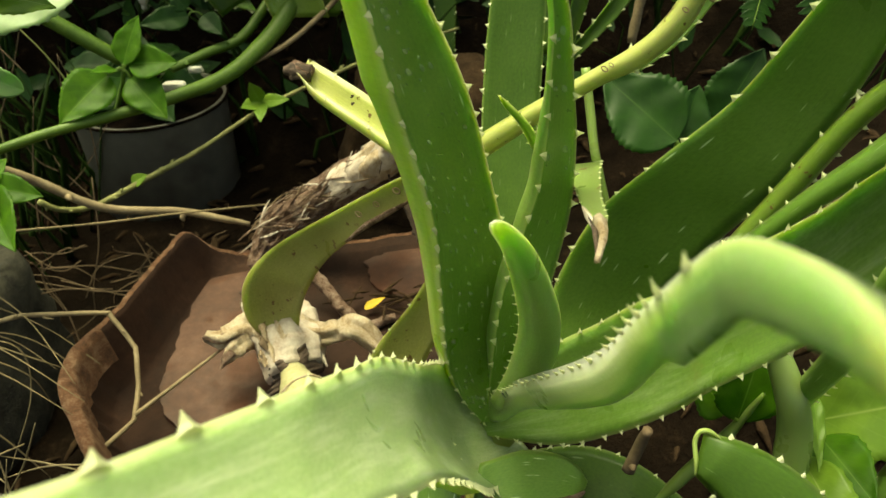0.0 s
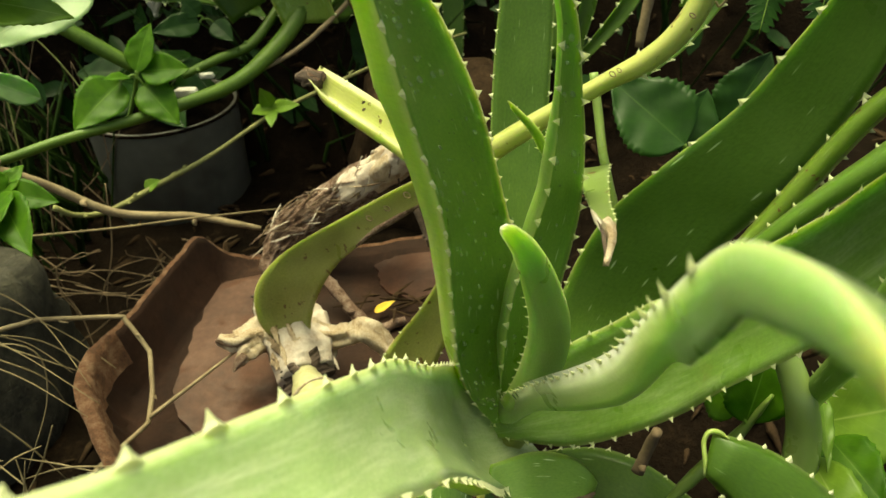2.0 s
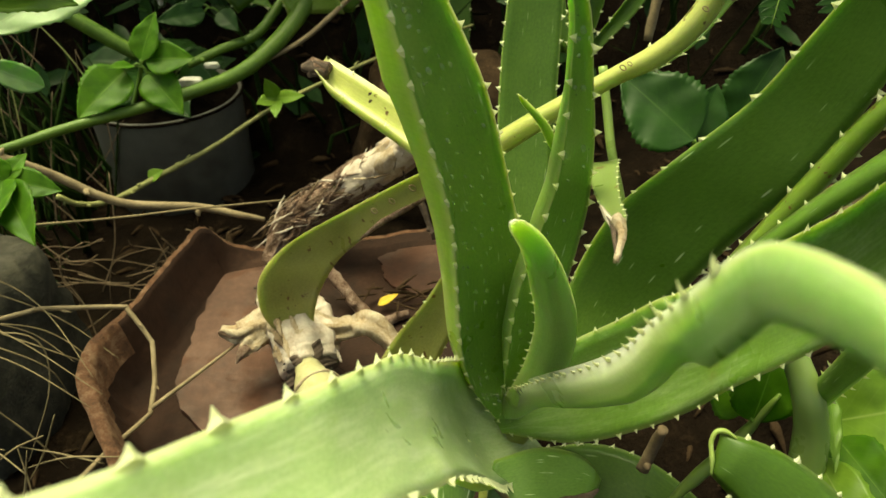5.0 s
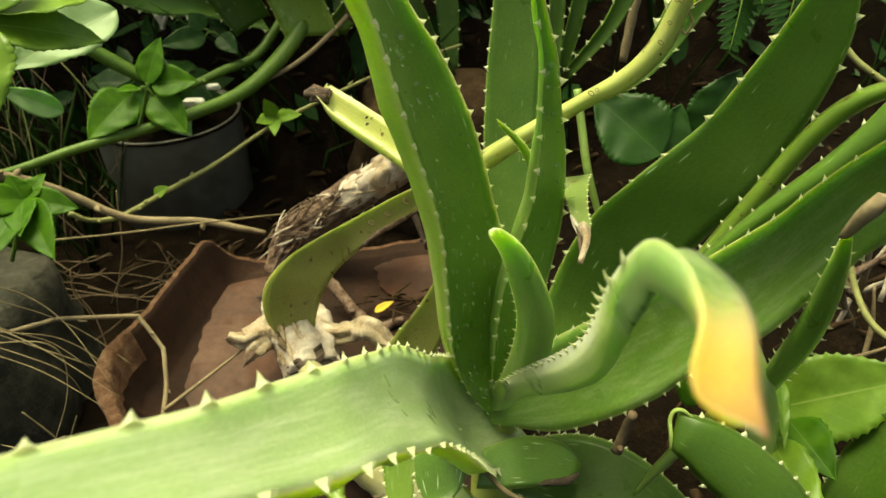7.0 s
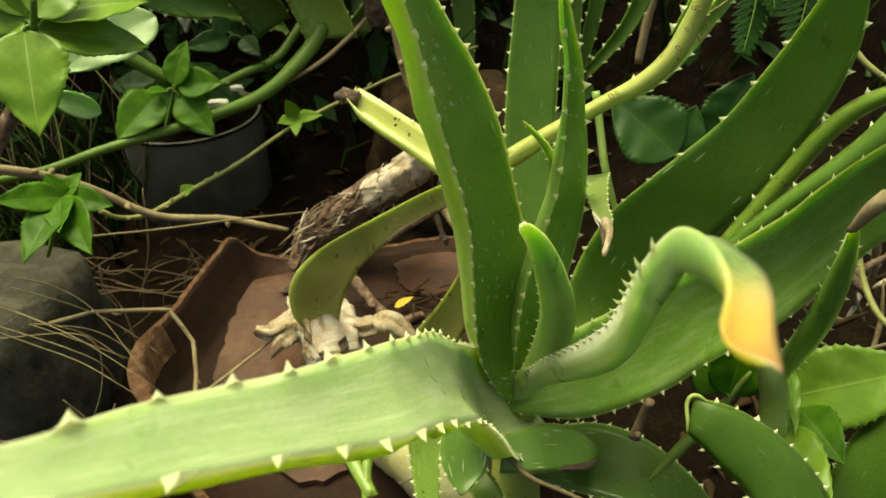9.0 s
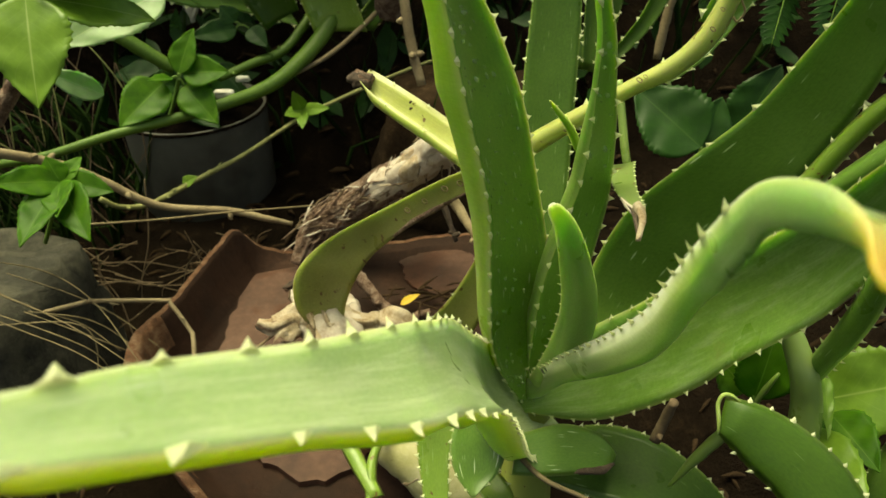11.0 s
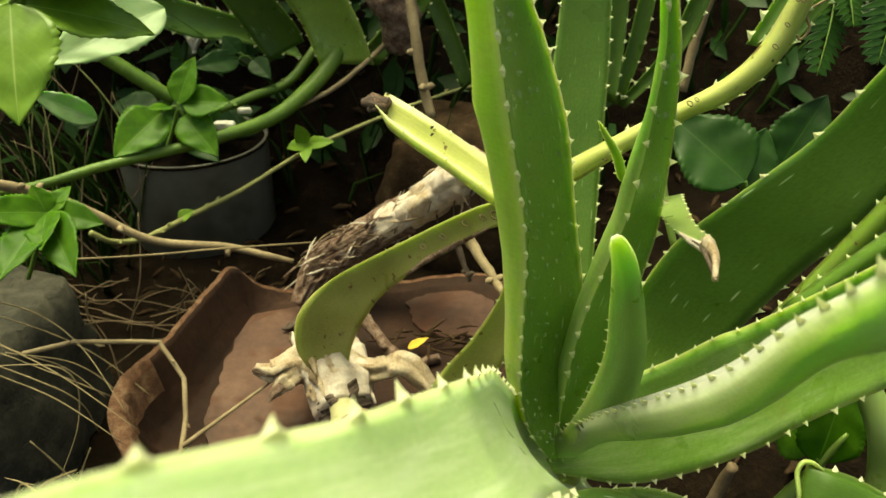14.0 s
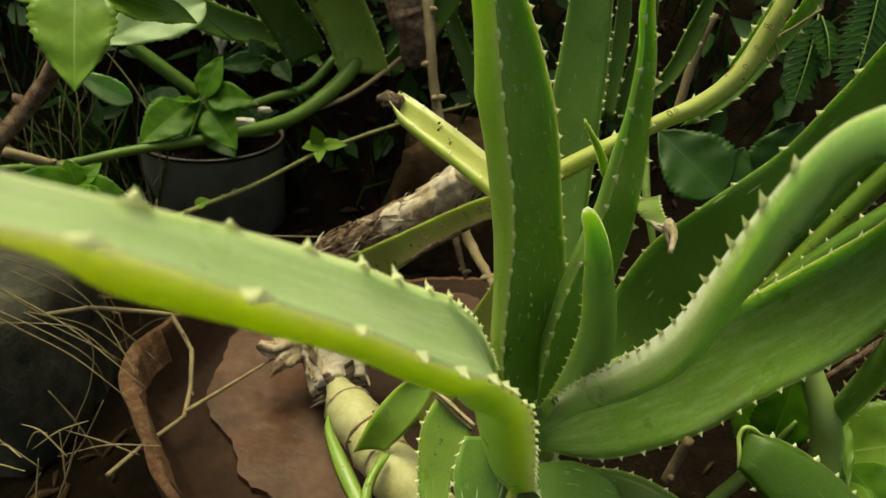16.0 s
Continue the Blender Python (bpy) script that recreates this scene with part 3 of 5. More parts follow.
    for p in closed_loop([(-0.262, 0.61), (-0.262, 0.53), (-0.258, 0.46), (-0.25, 0.415), (-0.218, 0.385), (-0.19, 0.345), (-0.14, 0.315), (-0.09, 0.36), (-0.10, 0.44), (-0.15, 0.49), (-0.165, 0.56), (-0.19, 0.62), (-0.235, 0.65)], 140):
        r = 1 + 0.05 * noise.noise((p.x * 30, p.y * 30, 9)) + 0.04 * noise.noise((p.x * 90, p.y * 90, 9))
        edge.append((-0.18 + (p.x + 0.18) * r, 0.49 + (p.y - 0.49) * r))
    plate("split_layer", edge, 0.186, 0.1955, clay, dish, "flat layer of clay split off the floor")
    edge = []
    for p in closed_loop([(-0.085, 0.60), (-0.092, 0.63), (-0.06, 0.655), (-0.01, 0.65), (0.01, 0.61), (-0.02, 0.575), (-0.06, 0.572)], 90):
        r = 1 + 0.12 * noise.noise((p.x * 40, p.y * 40, 4)) + 0.08 * noise.noise((p.x * 120, p.y * 120, 4))
        edge.append((-0.045 + (p.x + 0.045) * r, 0.612 + (p.y - 0.612) * r))
    plate("split_layer", edge, 0.186, 0.1925, clay, dish, "smooth reddish layer of clay split off the floor")
    return dish


build_dish()


def lathe(profile, at, turns=48, lean=(0, 0), rough=0.0, rate=20):
    verts, faces = [], []
    for k in range(turns):
        a = 2 * math.pi * k / turns
        for r, z in profile:
            q = 1 + rough * noise.noise((math.cos(a) * r * rate, math.sin(a) * r * rate, z * rate))
            verts.append((at[0] + r * q * math.cos(a) + lean[0] * z, at[1] + r * q * math.sin(a) + lean[1] * z, at[2] + z))
    n = len(profile)
    for k in range(turns):
        for j in range(n - 1):
            a, b = k * n + j, ((k + 1) % turns) * n + j
            faces.append((a, b, b + 1, a + 1))
    faces.append(tuple(k * n for k in range(turns - 1, -1, -1)))
    faces.append(tuple(k * n + n - 1 for k in range(turns)))
    return verts, faces


def build_bucket():
    at = (-0.44, 0.96, 0.085)
    bucket = thing("bucket", at, "dull grey plastic bucket half hidden under the plants", "bucket")
    v, f = lathe([(0.1, 0.0), (0.104, 0.004), (0.108, 0.16), (0.109, 0.165), (0.105, 0.165), (0.092, 0.012), (0.0, 0.01)], at)
    hang(mesh_object("body", v, f, plastic), bucket)
    # rim in soil colour, both for mud and for the shade on it
    ring = [(at[0] + 0.11 * math.cos(a), at[1] + 0.11 * math.sin(a), at[2] + 0.163) for a in [k * math.pi / 12 for k in range(25)]]
    hang(tube("rim", ring, 0.0022, soil, sides=6, wobble=0.1), bucket, "rolled muddy rim, darkened for shade")
    earth = lathe([(0.0, 0.1), (0.095, 0.1), (0.1035, 0.16), (0.07, 0.168), (0.0, 0.172)], at, rough=0.05)
    hang(mesh_object("earth", *earth, soil), bucket, "brown soil filling it to near the rim")


build_bucket()


def boulder(name, at, size, mat, label, category, seed, group="", square=0.55):
    bm = bmesh.new()
    bmesh.ops.create_icosphere(bm, subdivisions=4, radius=1)
    for v in bm.verts:
        c = v.co.copy()
        k = 1 + 0.16 * noise.noise(c * 1.4 + Vector((seed, 0, 0))) + 0.07 * noise.noise(c * 4 + Vector((0, seed, 0))) + 0.04 * noise.noise(c * 11) + 0.02 * noise.noise(c * 24)
        box = max(abs(c.x), abs(c.y), abs(c.z))
        c = c * k * (1 - square + square / box)
        v.co = Vector(at) + Vector((c.x * size[0], c.y * size[1], c.z * size[2]))
    me = bpy.data.meshes.new(name)
    bm.to_mesh(me)
    bm.free()
    me.materials.append(mat)
    me.polygons.foreach_set("use_smooth", [True] * len(me.polygons))
    return tagged(new(name, me), label, category, group)


boulder("stone_block", (-0.505, 0.50, 0.12), (0.085, 0.10, 0.15), stone, "rough grey weathered stone standing beside the clay dish", "stone", 2, square=0.8)
boulder("stone_block", (-0.03, 0.93, 0.18), (0.12, 0.09, 0.13), litter_skin, "earth-brown stone at the foot of the bank", "stone", 5)


# ---- the main aloe ----
aloe = thing("aloe_plant", (0.03, 0.30, 0.13), "large green aloe with thick toothed leaves and water drops", "aloe")
tube("stem", [(0.035, 0.31, 0.10), (0.032, 0.305, 0.2), (0.031, 0.302, 0.28), (0.031, 0.300, 0.302)], [0.022, 0.02, 0.016, 0.010], aloe_lime, aloe, "short pale green stem")
# tall channelled leaf in the middle
aloe_leaf(aloe, [
    ((0.028, 0.297, 0.305), (0.032, 0.295, 0.311)), ((0.012, 0.295, 0.331), (0.028, 0.300, 0.324)), ((0.002, 0.289, 0.369), (0.033, 0.312, 0.349)), ((-0.001, 0.278, 0.432), (0.037, 0.318, 0.402)),
    ((-0.002, 0.271, 0.466), (0.034, 0.321, 0.432)), ((-0.006, 0.261, 0.499), (0.027, 0.315, 0.466)), ((-0.0141, 0.2465, 0.5413), (0.014, 0.289, 0.528)),
    ((-0.0188, 0.2378, 0.5682), (-0.0001, 0.2709, 0.5692)), ((-0.0231, 0.2295, 0.5929), (-0.0080, 0.2572, 0.5877)), ((-0.0280, 0.2151, 0.6192), (-0.0205, 0.2399, 0.6170)), ((-0.0302, 0.2010, 0.6426), (-0.0294, 0.2110, 0.6428)),
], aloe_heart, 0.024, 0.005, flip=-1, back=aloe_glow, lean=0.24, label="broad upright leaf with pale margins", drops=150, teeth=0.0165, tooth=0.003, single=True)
# narrow upright leaf
aloe_leaf(aloe, [
    ((0.026, 0.297, 0.332), (0.033, 0.292, 0.339)), ((0.028, 0.297, 0.372), (0.045, 0.303, 0.367)), ((0.031, 0.292, 0.415), (0.056, 0.303, 0.404)), ((0.040, 0.292, 0.454), (0.063, 0.304, 0.444)),
    ((0.046, 0.289, 0.483), (0.064, 0.297, 0.474)), ((0.047, 0.281, 0.515), (0.061, 0.287, 0.512)), ((0.045, 0.268, 0.544), (0.055, 0.271, 0.542)),
    ((0.0437, 0.2605, 0.5691), (0.0507, 0.2637, 0.5684)), ((0.0397, 0.2523, 0.5891), (0.0447, 0.2561, 0.5884)), ((0.0347, 0.2419, 0.6171), (0.0363, 0.2435, 0.6170)),
], aloe_heart, 0.015, 0.002, flip=-1, back=aloe_horn, lean=0.35, label="narrow upright leaf", drops=30, teeth=0.022, tooth=0.003)
# young horn-shaped leaf
aloe_leaf(aloe, [
    ((0.026, 0.284, 0.345), (0.041, 0.289, 0.345)), ((0.034, 0.272, 0.383), (0.058, 0.275, 0.385)), ((0.037, 0.258, 0.425), (0.059, 0.267, 0.420)), ((0.031, 0.237, 0.466), (0.048, 0.246, 0.463)),
    ((0.0245, 0.2155, 0.4989), (0.0352, 0.2203, 0.4996)), ((0.0192, 0.2020, 0.5169), (0.0255, 0.2047, 0.5184)), ((0.0186, 0.1988, 0.5225), (0.0206, 0.1993, 0.5235)),
], aloe_horn, [0.009, 0.011, 0.010, 0.0085, 0.0065, 0.004, 0.002], [0.001, 0.0, -0.002, -0.002, -0.0015, -0.001, 0.0], flip=1, teeth=0.011, tooth=0.0018, both=False, until=0.5, label="short young horn-shaped leaf with a blunt tip")
aloe_leaf(aloe, [((0.049, 0.311, 0.368), (0.062, 0.310, 0.369)), ((0.053, 0.312, 0.401), (0.061, 0.311, 0.402)), ((0.053, 0.307, 0.436), (0.054, 0.307, 0.436))], aloe_mid, 0.004, 0.001, teeth=0.008, tooth=0.0015, label="small young spike")
# broad shaded leaf that leans away
aloe_leaf(aloe, [
    ((0.055, 0.327, 0.314), (0.075, 0.313, 0.318)), ((0.067, 0.350, 0.371), (0.120, 0.335, 0.361)), ((0.087, 0.350, 0.428), (0.156, 0.334, 0.421)), ((0.112, 0.341, 0.466), (0.178, 0.324, 0.462)),
    ((0.145, 0.335, 0.505), (0.190, 0.315, 0.505)), ((0.160, 0.326, 0.539), (0.195, 0.307, 0.538)), ((0.168, 0.318, 0.563), (0.194, 0.299, 0.568)), ((0.175, 0.305, 0.596), (0.186, 0.294, 0.602)), ((0.175, 0.286, 0.635), (0.176, 0.286, 0.635)),
], aloe_dark, 0.012, 0.004, flip=-1, teeth=0.028, tooth=0.0025, single=True, label="broad dark green leaf with long white flecks")
# wide cupped leaf
aloe_leaf(aloe, [
    ((0.021, 0.296, 0.312), (0.026, 0.291, 0.306)), ((0.058, 0.314, 0.353), (0.066, 0.275, 0.317)), ((0.089, 0.305, 0.387), (0.096, 0.262, 0.343)), ((0.105, 0.294, 0.411), (0.118, 0.250, 0.373)),
    ((0.116, 0.284, 0.427), (0.129, 0.235, 0.407)), ((0.143, 0.232, 0.503), (0.151, 0.220, 0.446)), ((0.149, 0.220, 0.524), (0.163, 0.212, 0.476)), ((0.153, 0.204, 0.547), (0.172, 0.201, 0.507)),
    ((0.159, 0.187, 0.570), (0.177, 0.187, 0.531)), ((0.1604, 0.1658, 0.5946), (0.175, 0.168, 0.566)), ((0.1626, 0.1476, 0.6176), (0.1633, 0.1469, 0.6170)),
], aloe_cup, 0.016, 0.008, flip=-1, teeth=0.0165, tooth=0.0017, single=True, label="wide cupped leaf with a brown scuffed patch")
# folded leaf that curls over near its yellow tip
aloe_leaf(aloe, [
    ((0.0262, 0.304, 0.326), (0.034, 0.307, 0.322)), ((0.0320, 0.2720, 0.3660), (0.0355, 0.2755, 0.3672)), ((0.0390, 0.2400, 0.4050), (0.0425, 0.2435, 0.4062)), ((0.0460, 0.2110, 0.4390), (0.0495, 0.2145, 0.4402)), ((0.0503, 0.1820, 0.4730), (0.0538, 0.1855, 0.4742)), ((0.0515, 0.1600, 0.5000), (0.0550, 0.1635, 0.5012)), ((0.0480, 0.1300, 0.5370), (0.0515, 0.1335, 0.5382)), ((0.0420, 0.0950, 0.5760), (0.0480, 0.0980, 0.5750)), ((0.043, 0.078, 0.598), (0.0515, 0.0805, 0.5945)),
    ((0.0416, 0.0547, 0.6113), (0.0500, 0.0540, 0.6070)), ((0.0382, 0.0346, 0.6172), (0.0462, 0.0362, 0.6138)), ((0.0326, 0.0199, 0.6184), (0.0412, 0.0214, 0.6163)), ((0.0363, 0.0112, 0.6208), (0.0376, 0.0109, 0.6195)),
], aloe_fold, [0.014, 0.019, 0.021, 0.0225, 0.0220, 0.0190, 0.0155, 0.0125, 0.0105, 0.0075, 0.0045, 0.0025, 0.0015], [0.010, 0.015, 0.017, 0.0185, 0.018, 0.014, 0.009, 0.005, 0.002, 0.0015, 0.001, 0.001, 0.0005], flip=1, teeth=0.0155, tooth=0.0034, dense=0.6, single=True, both=False, until=0.68, rise=0.62, lean=0.2, blunt=0.8, label="folded leaf that curls over at its yellow tip")
# long leaf that arches out and up
aloe_leaf(aloe, [
    ((0.040, 0.322, 0.292), (0.053, 0.295, 0.288)), ((0.014, 0.316, 0.322), (0.040, 0.268, 0.300)), ((0.002, 0.303, 0.354), (0.0258, 0.2401, 0.3226)), ((-0.004, 0.272, 0.387), (0.0125, 0.178, 0.412)), ((-0.009, 0.232, 0.425), (0.0025, 0.133, 0.474)), ((-0.019, 0.187, 0.473), (-0.0042, 0.1115, 0.4965)),
    ((-0.0245, 0.1550, 0.4990), (-0.0089, 0.1010, 0.5092)), ((-0.0293, 0.1257, 0.5226), (-0.0155, 0.0800, 0.5290)), ((-0.0356, 0.1045, 0.5380), (-0.0210, 0.0692, 0.5383)), ((-0.0412, 0.0853, 0.5520), (-0.0287, 0.0559, 0.5512)), ((-0.0466, 0.0647, 0.5673), (-0.0390, 0.0384, 0.5692)), ((-0.0553, 0.0466, 0.5808), (-0.0496, 0.0217, 0.5850)),
    ((-0.0631, 0.0312, 0.5919), (-0.0590, 0.0064, 0.5997)), ((-0.0695, 0.0130, 0.6040), (-0.0655, -0.0015, 0.6065)), ((-0.0850, -0.0080, 0.6190), (-0.0780, -0.0170, 0.6170)), ((-0.1150, -0.0280, 0.6300), (-0.1070, -0.0350, 0.6260)), ((-0.1700, -0.0400, 0.6350), (-0.1650, -0.0420, 0.6320)),
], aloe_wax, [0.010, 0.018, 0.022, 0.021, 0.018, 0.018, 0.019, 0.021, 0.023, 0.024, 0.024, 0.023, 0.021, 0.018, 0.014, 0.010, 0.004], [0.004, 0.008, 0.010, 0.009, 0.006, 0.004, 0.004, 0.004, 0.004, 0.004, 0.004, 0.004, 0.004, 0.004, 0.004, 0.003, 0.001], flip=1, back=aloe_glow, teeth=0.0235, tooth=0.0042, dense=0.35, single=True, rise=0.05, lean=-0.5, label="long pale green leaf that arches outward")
# low leaves
short = aloe_leaf(aloe, [((0.020, 0.259, 0.321), (0.015, 0.240, 0.305)), ((0.046, 0.270, 0.319), (0.036, 0.239, 0.306)), ((0.068, 0.273, 0.311), (0.060, 0.246, 0.300)), ((0.079, 0.270, 0.304), (0.075, 0.253, 0.295)), ((0.085, 0.266, 0.295), (0.083, 0.263, 0.292))], aloe_dark, 0.003, -0.001, flip=-1, teeth=0, label="short thick leaf with a blackened rotten edge")
crumpled("rotten_edge", [(0.052, 0.245, 0.302), (0.061, 0.247, 0.301), (0.072, 0.251, 0.297), (0.082, 0.259, 0.295)], [0.0006, 0.0022, 0.003, 0.0008], charred, short, "blackened edge", 10, 0.4, seed=9, steps=6)
aloe_leaf(aloe, [((0.042, 0.294, 0.287), (0.040, 0.261, 0.272)), ((0.089, 0.301, 0.285), (0.068, 0.253, 0.269)), ((0.124, 0.287, 0.282), (0.109, 0.240, 0.267)), ((0.154, 0.261, 0.270), (0.139, 0.231, 0.256)), ((0.167, 0.235, 0.256), (0.163, 0.227, 0.249))], aloe_shaded, 0.010, 0.003, flip=-1, label="low dark leaf")
curled = aloe_leaf(aloe, [((0.179, 0.144, 0.367), (0.149, 0.140, 0.363)), ((0.166, 0.165, 0.395), (0.132, 0.165, 0.385)), ((0.148, 0.180, 0.411), (0.119, 0.175, 0.395)), ((0.128, 0.191, 0.419), (0.110, 0.183, 0.402)), ((0.109, 0.197, 0.421), (0.105, 0.187, 0.406))], aloe_shaded, 0.004, 0.0, flip=-1, teeth=0.010, tooth=0.0018, label="curled leaf with a rolled-in lime end")
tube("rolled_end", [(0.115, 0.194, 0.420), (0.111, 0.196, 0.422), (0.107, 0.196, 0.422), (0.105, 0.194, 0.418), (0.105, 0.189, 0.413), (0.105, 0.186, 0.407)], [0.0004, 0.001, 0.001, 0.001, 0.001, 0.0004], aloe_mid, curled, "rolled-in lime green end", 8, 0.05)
aloe_leaf(aloe, [((0.192, 0.185, 0.296), (0.217, 0.169, 0.299)), ((0.211, 0.222, 0.332), (0.230, 0.188, 0.346)), ((0.231, 0.238, 0.358), (0.251, 0.199, 0.384)), ((0.249, 0.234, 0.399), (0.259, 0.205, 0.412))], aloe_shaded, 0.010, 0.004, flip=-1, label="low dark leaf")
aloe_leaf(aloe, [((0.136, 0.309, 0.414), (0.144, 0.305, 0.412)), ((0.162, 0.308, 0.465), (0.171, 0.302, 0.461)), ((0.185, 0.302, 0.516), (0.191, 0.295, 0.510)), ((0.199, 0.293, 0.539), (0.204, 0.287, 0.533)), ((0.216, 0.277, 0.555), (0.218, 0.273, 0.549)), ((0.228, 0.251, 0.572), (0.228, 0.250, 0.570))], aloe_lime, 0.006, 0.002, teeth=0.022, label="thin rolled leaf with a dark scar")
aloe_leaf(aloe, [((0.134, 0.296, 0.430), (0.141, 0.291, 0.427)), ((0.163, 0.281, 0.483), (0.170, 0.275, 0.478)), ((0.185, 0.268, 0.522), (0.192, 0.259, 0.514)), ((0.204, 0.261, 0.558), (0.206, 0.244, 0.551)), ((0.214, 0.244, 0.599), (0.215, 0.243, 0.598))], aloe_dark, 0.008, 0.002, teeth=0.022, label="narrow dark leaf")
tube("stalk", [(0.156, 0.254, 0.422), (0.160, 0.244, 0.413), (0.163, 0.232, 0.403), (0.168, 0.230, 0.387), (0.170, 0.227, 0.371), (0.170, 0.223, 0.354), (0.169, 0.218, 0.335)], [0.006, 0.0065, 0.0075, 0.008, 0.0085, 0.0085, 0.006], aloe_dark, aloe, "smooth pale green stalk", 10)
tip = aloe_leaf(aloe, [((0.168, 0.242, 0.400), (0.175, 0.234, 0.396)), ((0.164, 0.220, 0.454), (0.173, 0.212, 0.450)), ((0.158, 0.203, 0.498), (0.165, 0.197, 0.496)), ((0.147, 0.183, 0.528), (0.151, 0.183, 0.532))], aloe_mid, 0.007, 0.002, teeth=0.014, label="slender leaf with a withered end")
withered = aloe_leaf(tip, [((0.146, 0.183, 0.528), (0.151, 0.184, 0.533)), ((0.147, 0.179, 0.542), (0.152, 0.175, 0.541)), ((0.150, 0.176, 0.551), (0.155, 0.173, 0.551))], tan_bark, 0.003, 0.001, teeth=0, label="dry brown end", name="withered_end")
# claw-shaped leaf and spur
claw = aloe_leaf(aloe, [((0.072, 0.345, 0.466), (0.085, 0.335, 0.474)), ((0.066, 0.317, 0.475), (0.078, 0.306, 0.4825)), ((0.0627, 0.277, 0.485), (0.0710, 0.267, 0.4915)), ((0.0602, 0.2382, 0.4994), (0.0662, 0.2334, 0.5034)), ((0.0598, 0.2235, 0.5044), (0.0632, 0.2202, 0.5076))], aloe_grey, 0.004, 0.0005, flip=1, teeth=0.012, tooth=0.001, label="small hooked grey-green leaf cut short")
crumpled("dry_tip", [(0.0612, 0.2245, 0.5065), (0.0610, 0.2151, 0.5070), (0.0584, 0.2058, 0.5070), (0.0555, 0.1970, 0.5078)], [0.0028, 0.0019, 0.0015, 0.0012], husk, claw, "shrivelled brown leaf tip", 14, 0.5, seed=21, steps=8)
crumpled("dry_edge", [(0.0608, 0.2560, 0.4935), (0.0602, 0.2409, 0.4985), (0.0594, 0.2238, 0.5052)], [0.0005, 0.0014, 0.0014], husk_grey, claw, "torn pale edge", 10, 0.5, seed=22, steps=8)
crumpled("dry_edge", [(0.0602, 0.2400, 0.4990), (0.0590, 0.2230, 0.5050), (0.0562, 0.1985, 0.5075)], [0.0004, 0.001, 0.0006], charred, claw, "dark torn edge", 8, 0.5, seed=23, steps=8)
aloe_leaf(aloe, [((0.044, 0.312, 0.493), (0.049, 0.312, 0.494)), ((0.037, 0.299, 0.510), (0.042, 0.301, 0.510)), ((0.029, 0.287, 0.525), (0.033, 0.289, 0.524)), ((0.0247, 0.2784, 0.5345), (0.0257, 0.2783, 0.5345))], aloe_lime, 0.003, 0.0005, teeth=0.012, tooth=0.0012, label="small yellowish spur with a brown scar")

# ---- the second aloe, half dead, behind ----
old = thing("aloe_plant", (-0.153, 0.473, 0.236), "half-dead yellowing aloe with a husk-covered stem", "aloe")
aloe_leaf(old, [((0.0290, 0.3730, 0.4340), (0.0211, 0.3650, 0.4297)), ((0.0020, 0.3670, 0.4630), (-0.0079, 0.3544, 0.4574)), ((-0.0310, 0.3850, 0.4810), (-0.0396, 0.3711, 0.4741)), ((-0.0620, 0.4020, 0.4950), (-0.0693, 0.3888, 0.4868)), ((-0.0820, 0.4170, 0.5010), (-0.0879, 0.4051, 0.4967))], aloe_yellow, 0.0125, 0.009, flip=1, teeth=0.03, tooth=0.0012, lean=-0.45, label="yellow channelled leaf broken off at its end")
def scar(at, r, parent):
    """A little ring-shaped scab lying on a leaf."""
    n = Vector((0.1, -0.75, 0.65)).normalized()
    a = n.orthogonal().normalized()
    b = n.cross(a)
    hoop = [Vector(at) + (a * math.cos(k * 0.785) + b * math.sin(k * 0.785) * 1.5) * r for k in range(9)]
    tube("scab", hoop, r * 0.28, twig_skin, parent, "", 5, 0.3, int(r * 1e6))


for at, r in (((0.080, 0.334, 0.524), 0.0016), ((0.083, 0.334, 0.526), 0.0012), ((0.111, 0.324, 0.555), 0.0014), ((0.114, 0.324, 0.565), 0.0012), ((0.116, 0.325, 0.576), 0.0012), ((0.118, 0.324, 0.576), 0.0015), ((0.122, 0.322, 0.581), 0.0012), ((0.044, 0.348, 0.488), 0.0016)):
    scar(at, r * 0.7, old)
for at in ((-0.052, 0.375, 0.493), (-0.052, 0.374, 0.489)):
    tube("spot", [at, Vector(at) + Vector((0.0008, 0, 0.001)), Vector(at) + Vector((0.002, 0, 0.0015))], [0.0003, 0.0009, 0.0003], charred, old, "black spot", 6, 0.3)
for k, (dx, dy, dz, r) in enumerate(((-0.007, 0.003, 0.003, 0.0036), (-0.010, 0.0, 0.001, 0.0032), (-0.006, -0.003, -0.003, 0.003), (-0.004, 0.005, 0.005, 0.003))):
    crumpled("dry_end", [(-0.080, 0.408, 0.494), (-0.086 + dx * 0.4, 0.410 + dy * 0.4, 0.495 + dz * 0.4), (-0.087 + dx, 0.410 + dy, 0.495 + dz)], [r * 1.4, r * 1.2, r * 0.5], (charred, charred, charred, bark)[k], old, "black shrivelled end", 14, 0.5, seed=60 + k, steps=6)
aloe_leaf(old, [((0.005, 0.373, 0.454), (0.010, 0.368, 0.444)), ((0.024, 0.363, 0.478), (0.028, 0.357, 0.467)), ((0.072, 0.347, 0.516), (0.075, 0.343, 0.508)), ((0.096, 0.340, 0.535), (0.100, 0.334, 0.526)), ((0.108, 0.337, 0.551), (0.117, 0.331, 0.546)), ((0.116, 0.336, 0.571), (0.125, 0.332, 0.567)), ((0.124, 0.329, 0.604), (0.131, 0.326, 0.600))], aloe_yellow, 0.007, -0.003, teeth=0.055, tooth=0.002, label="long yellow-green leaf with ring-shaped scars")
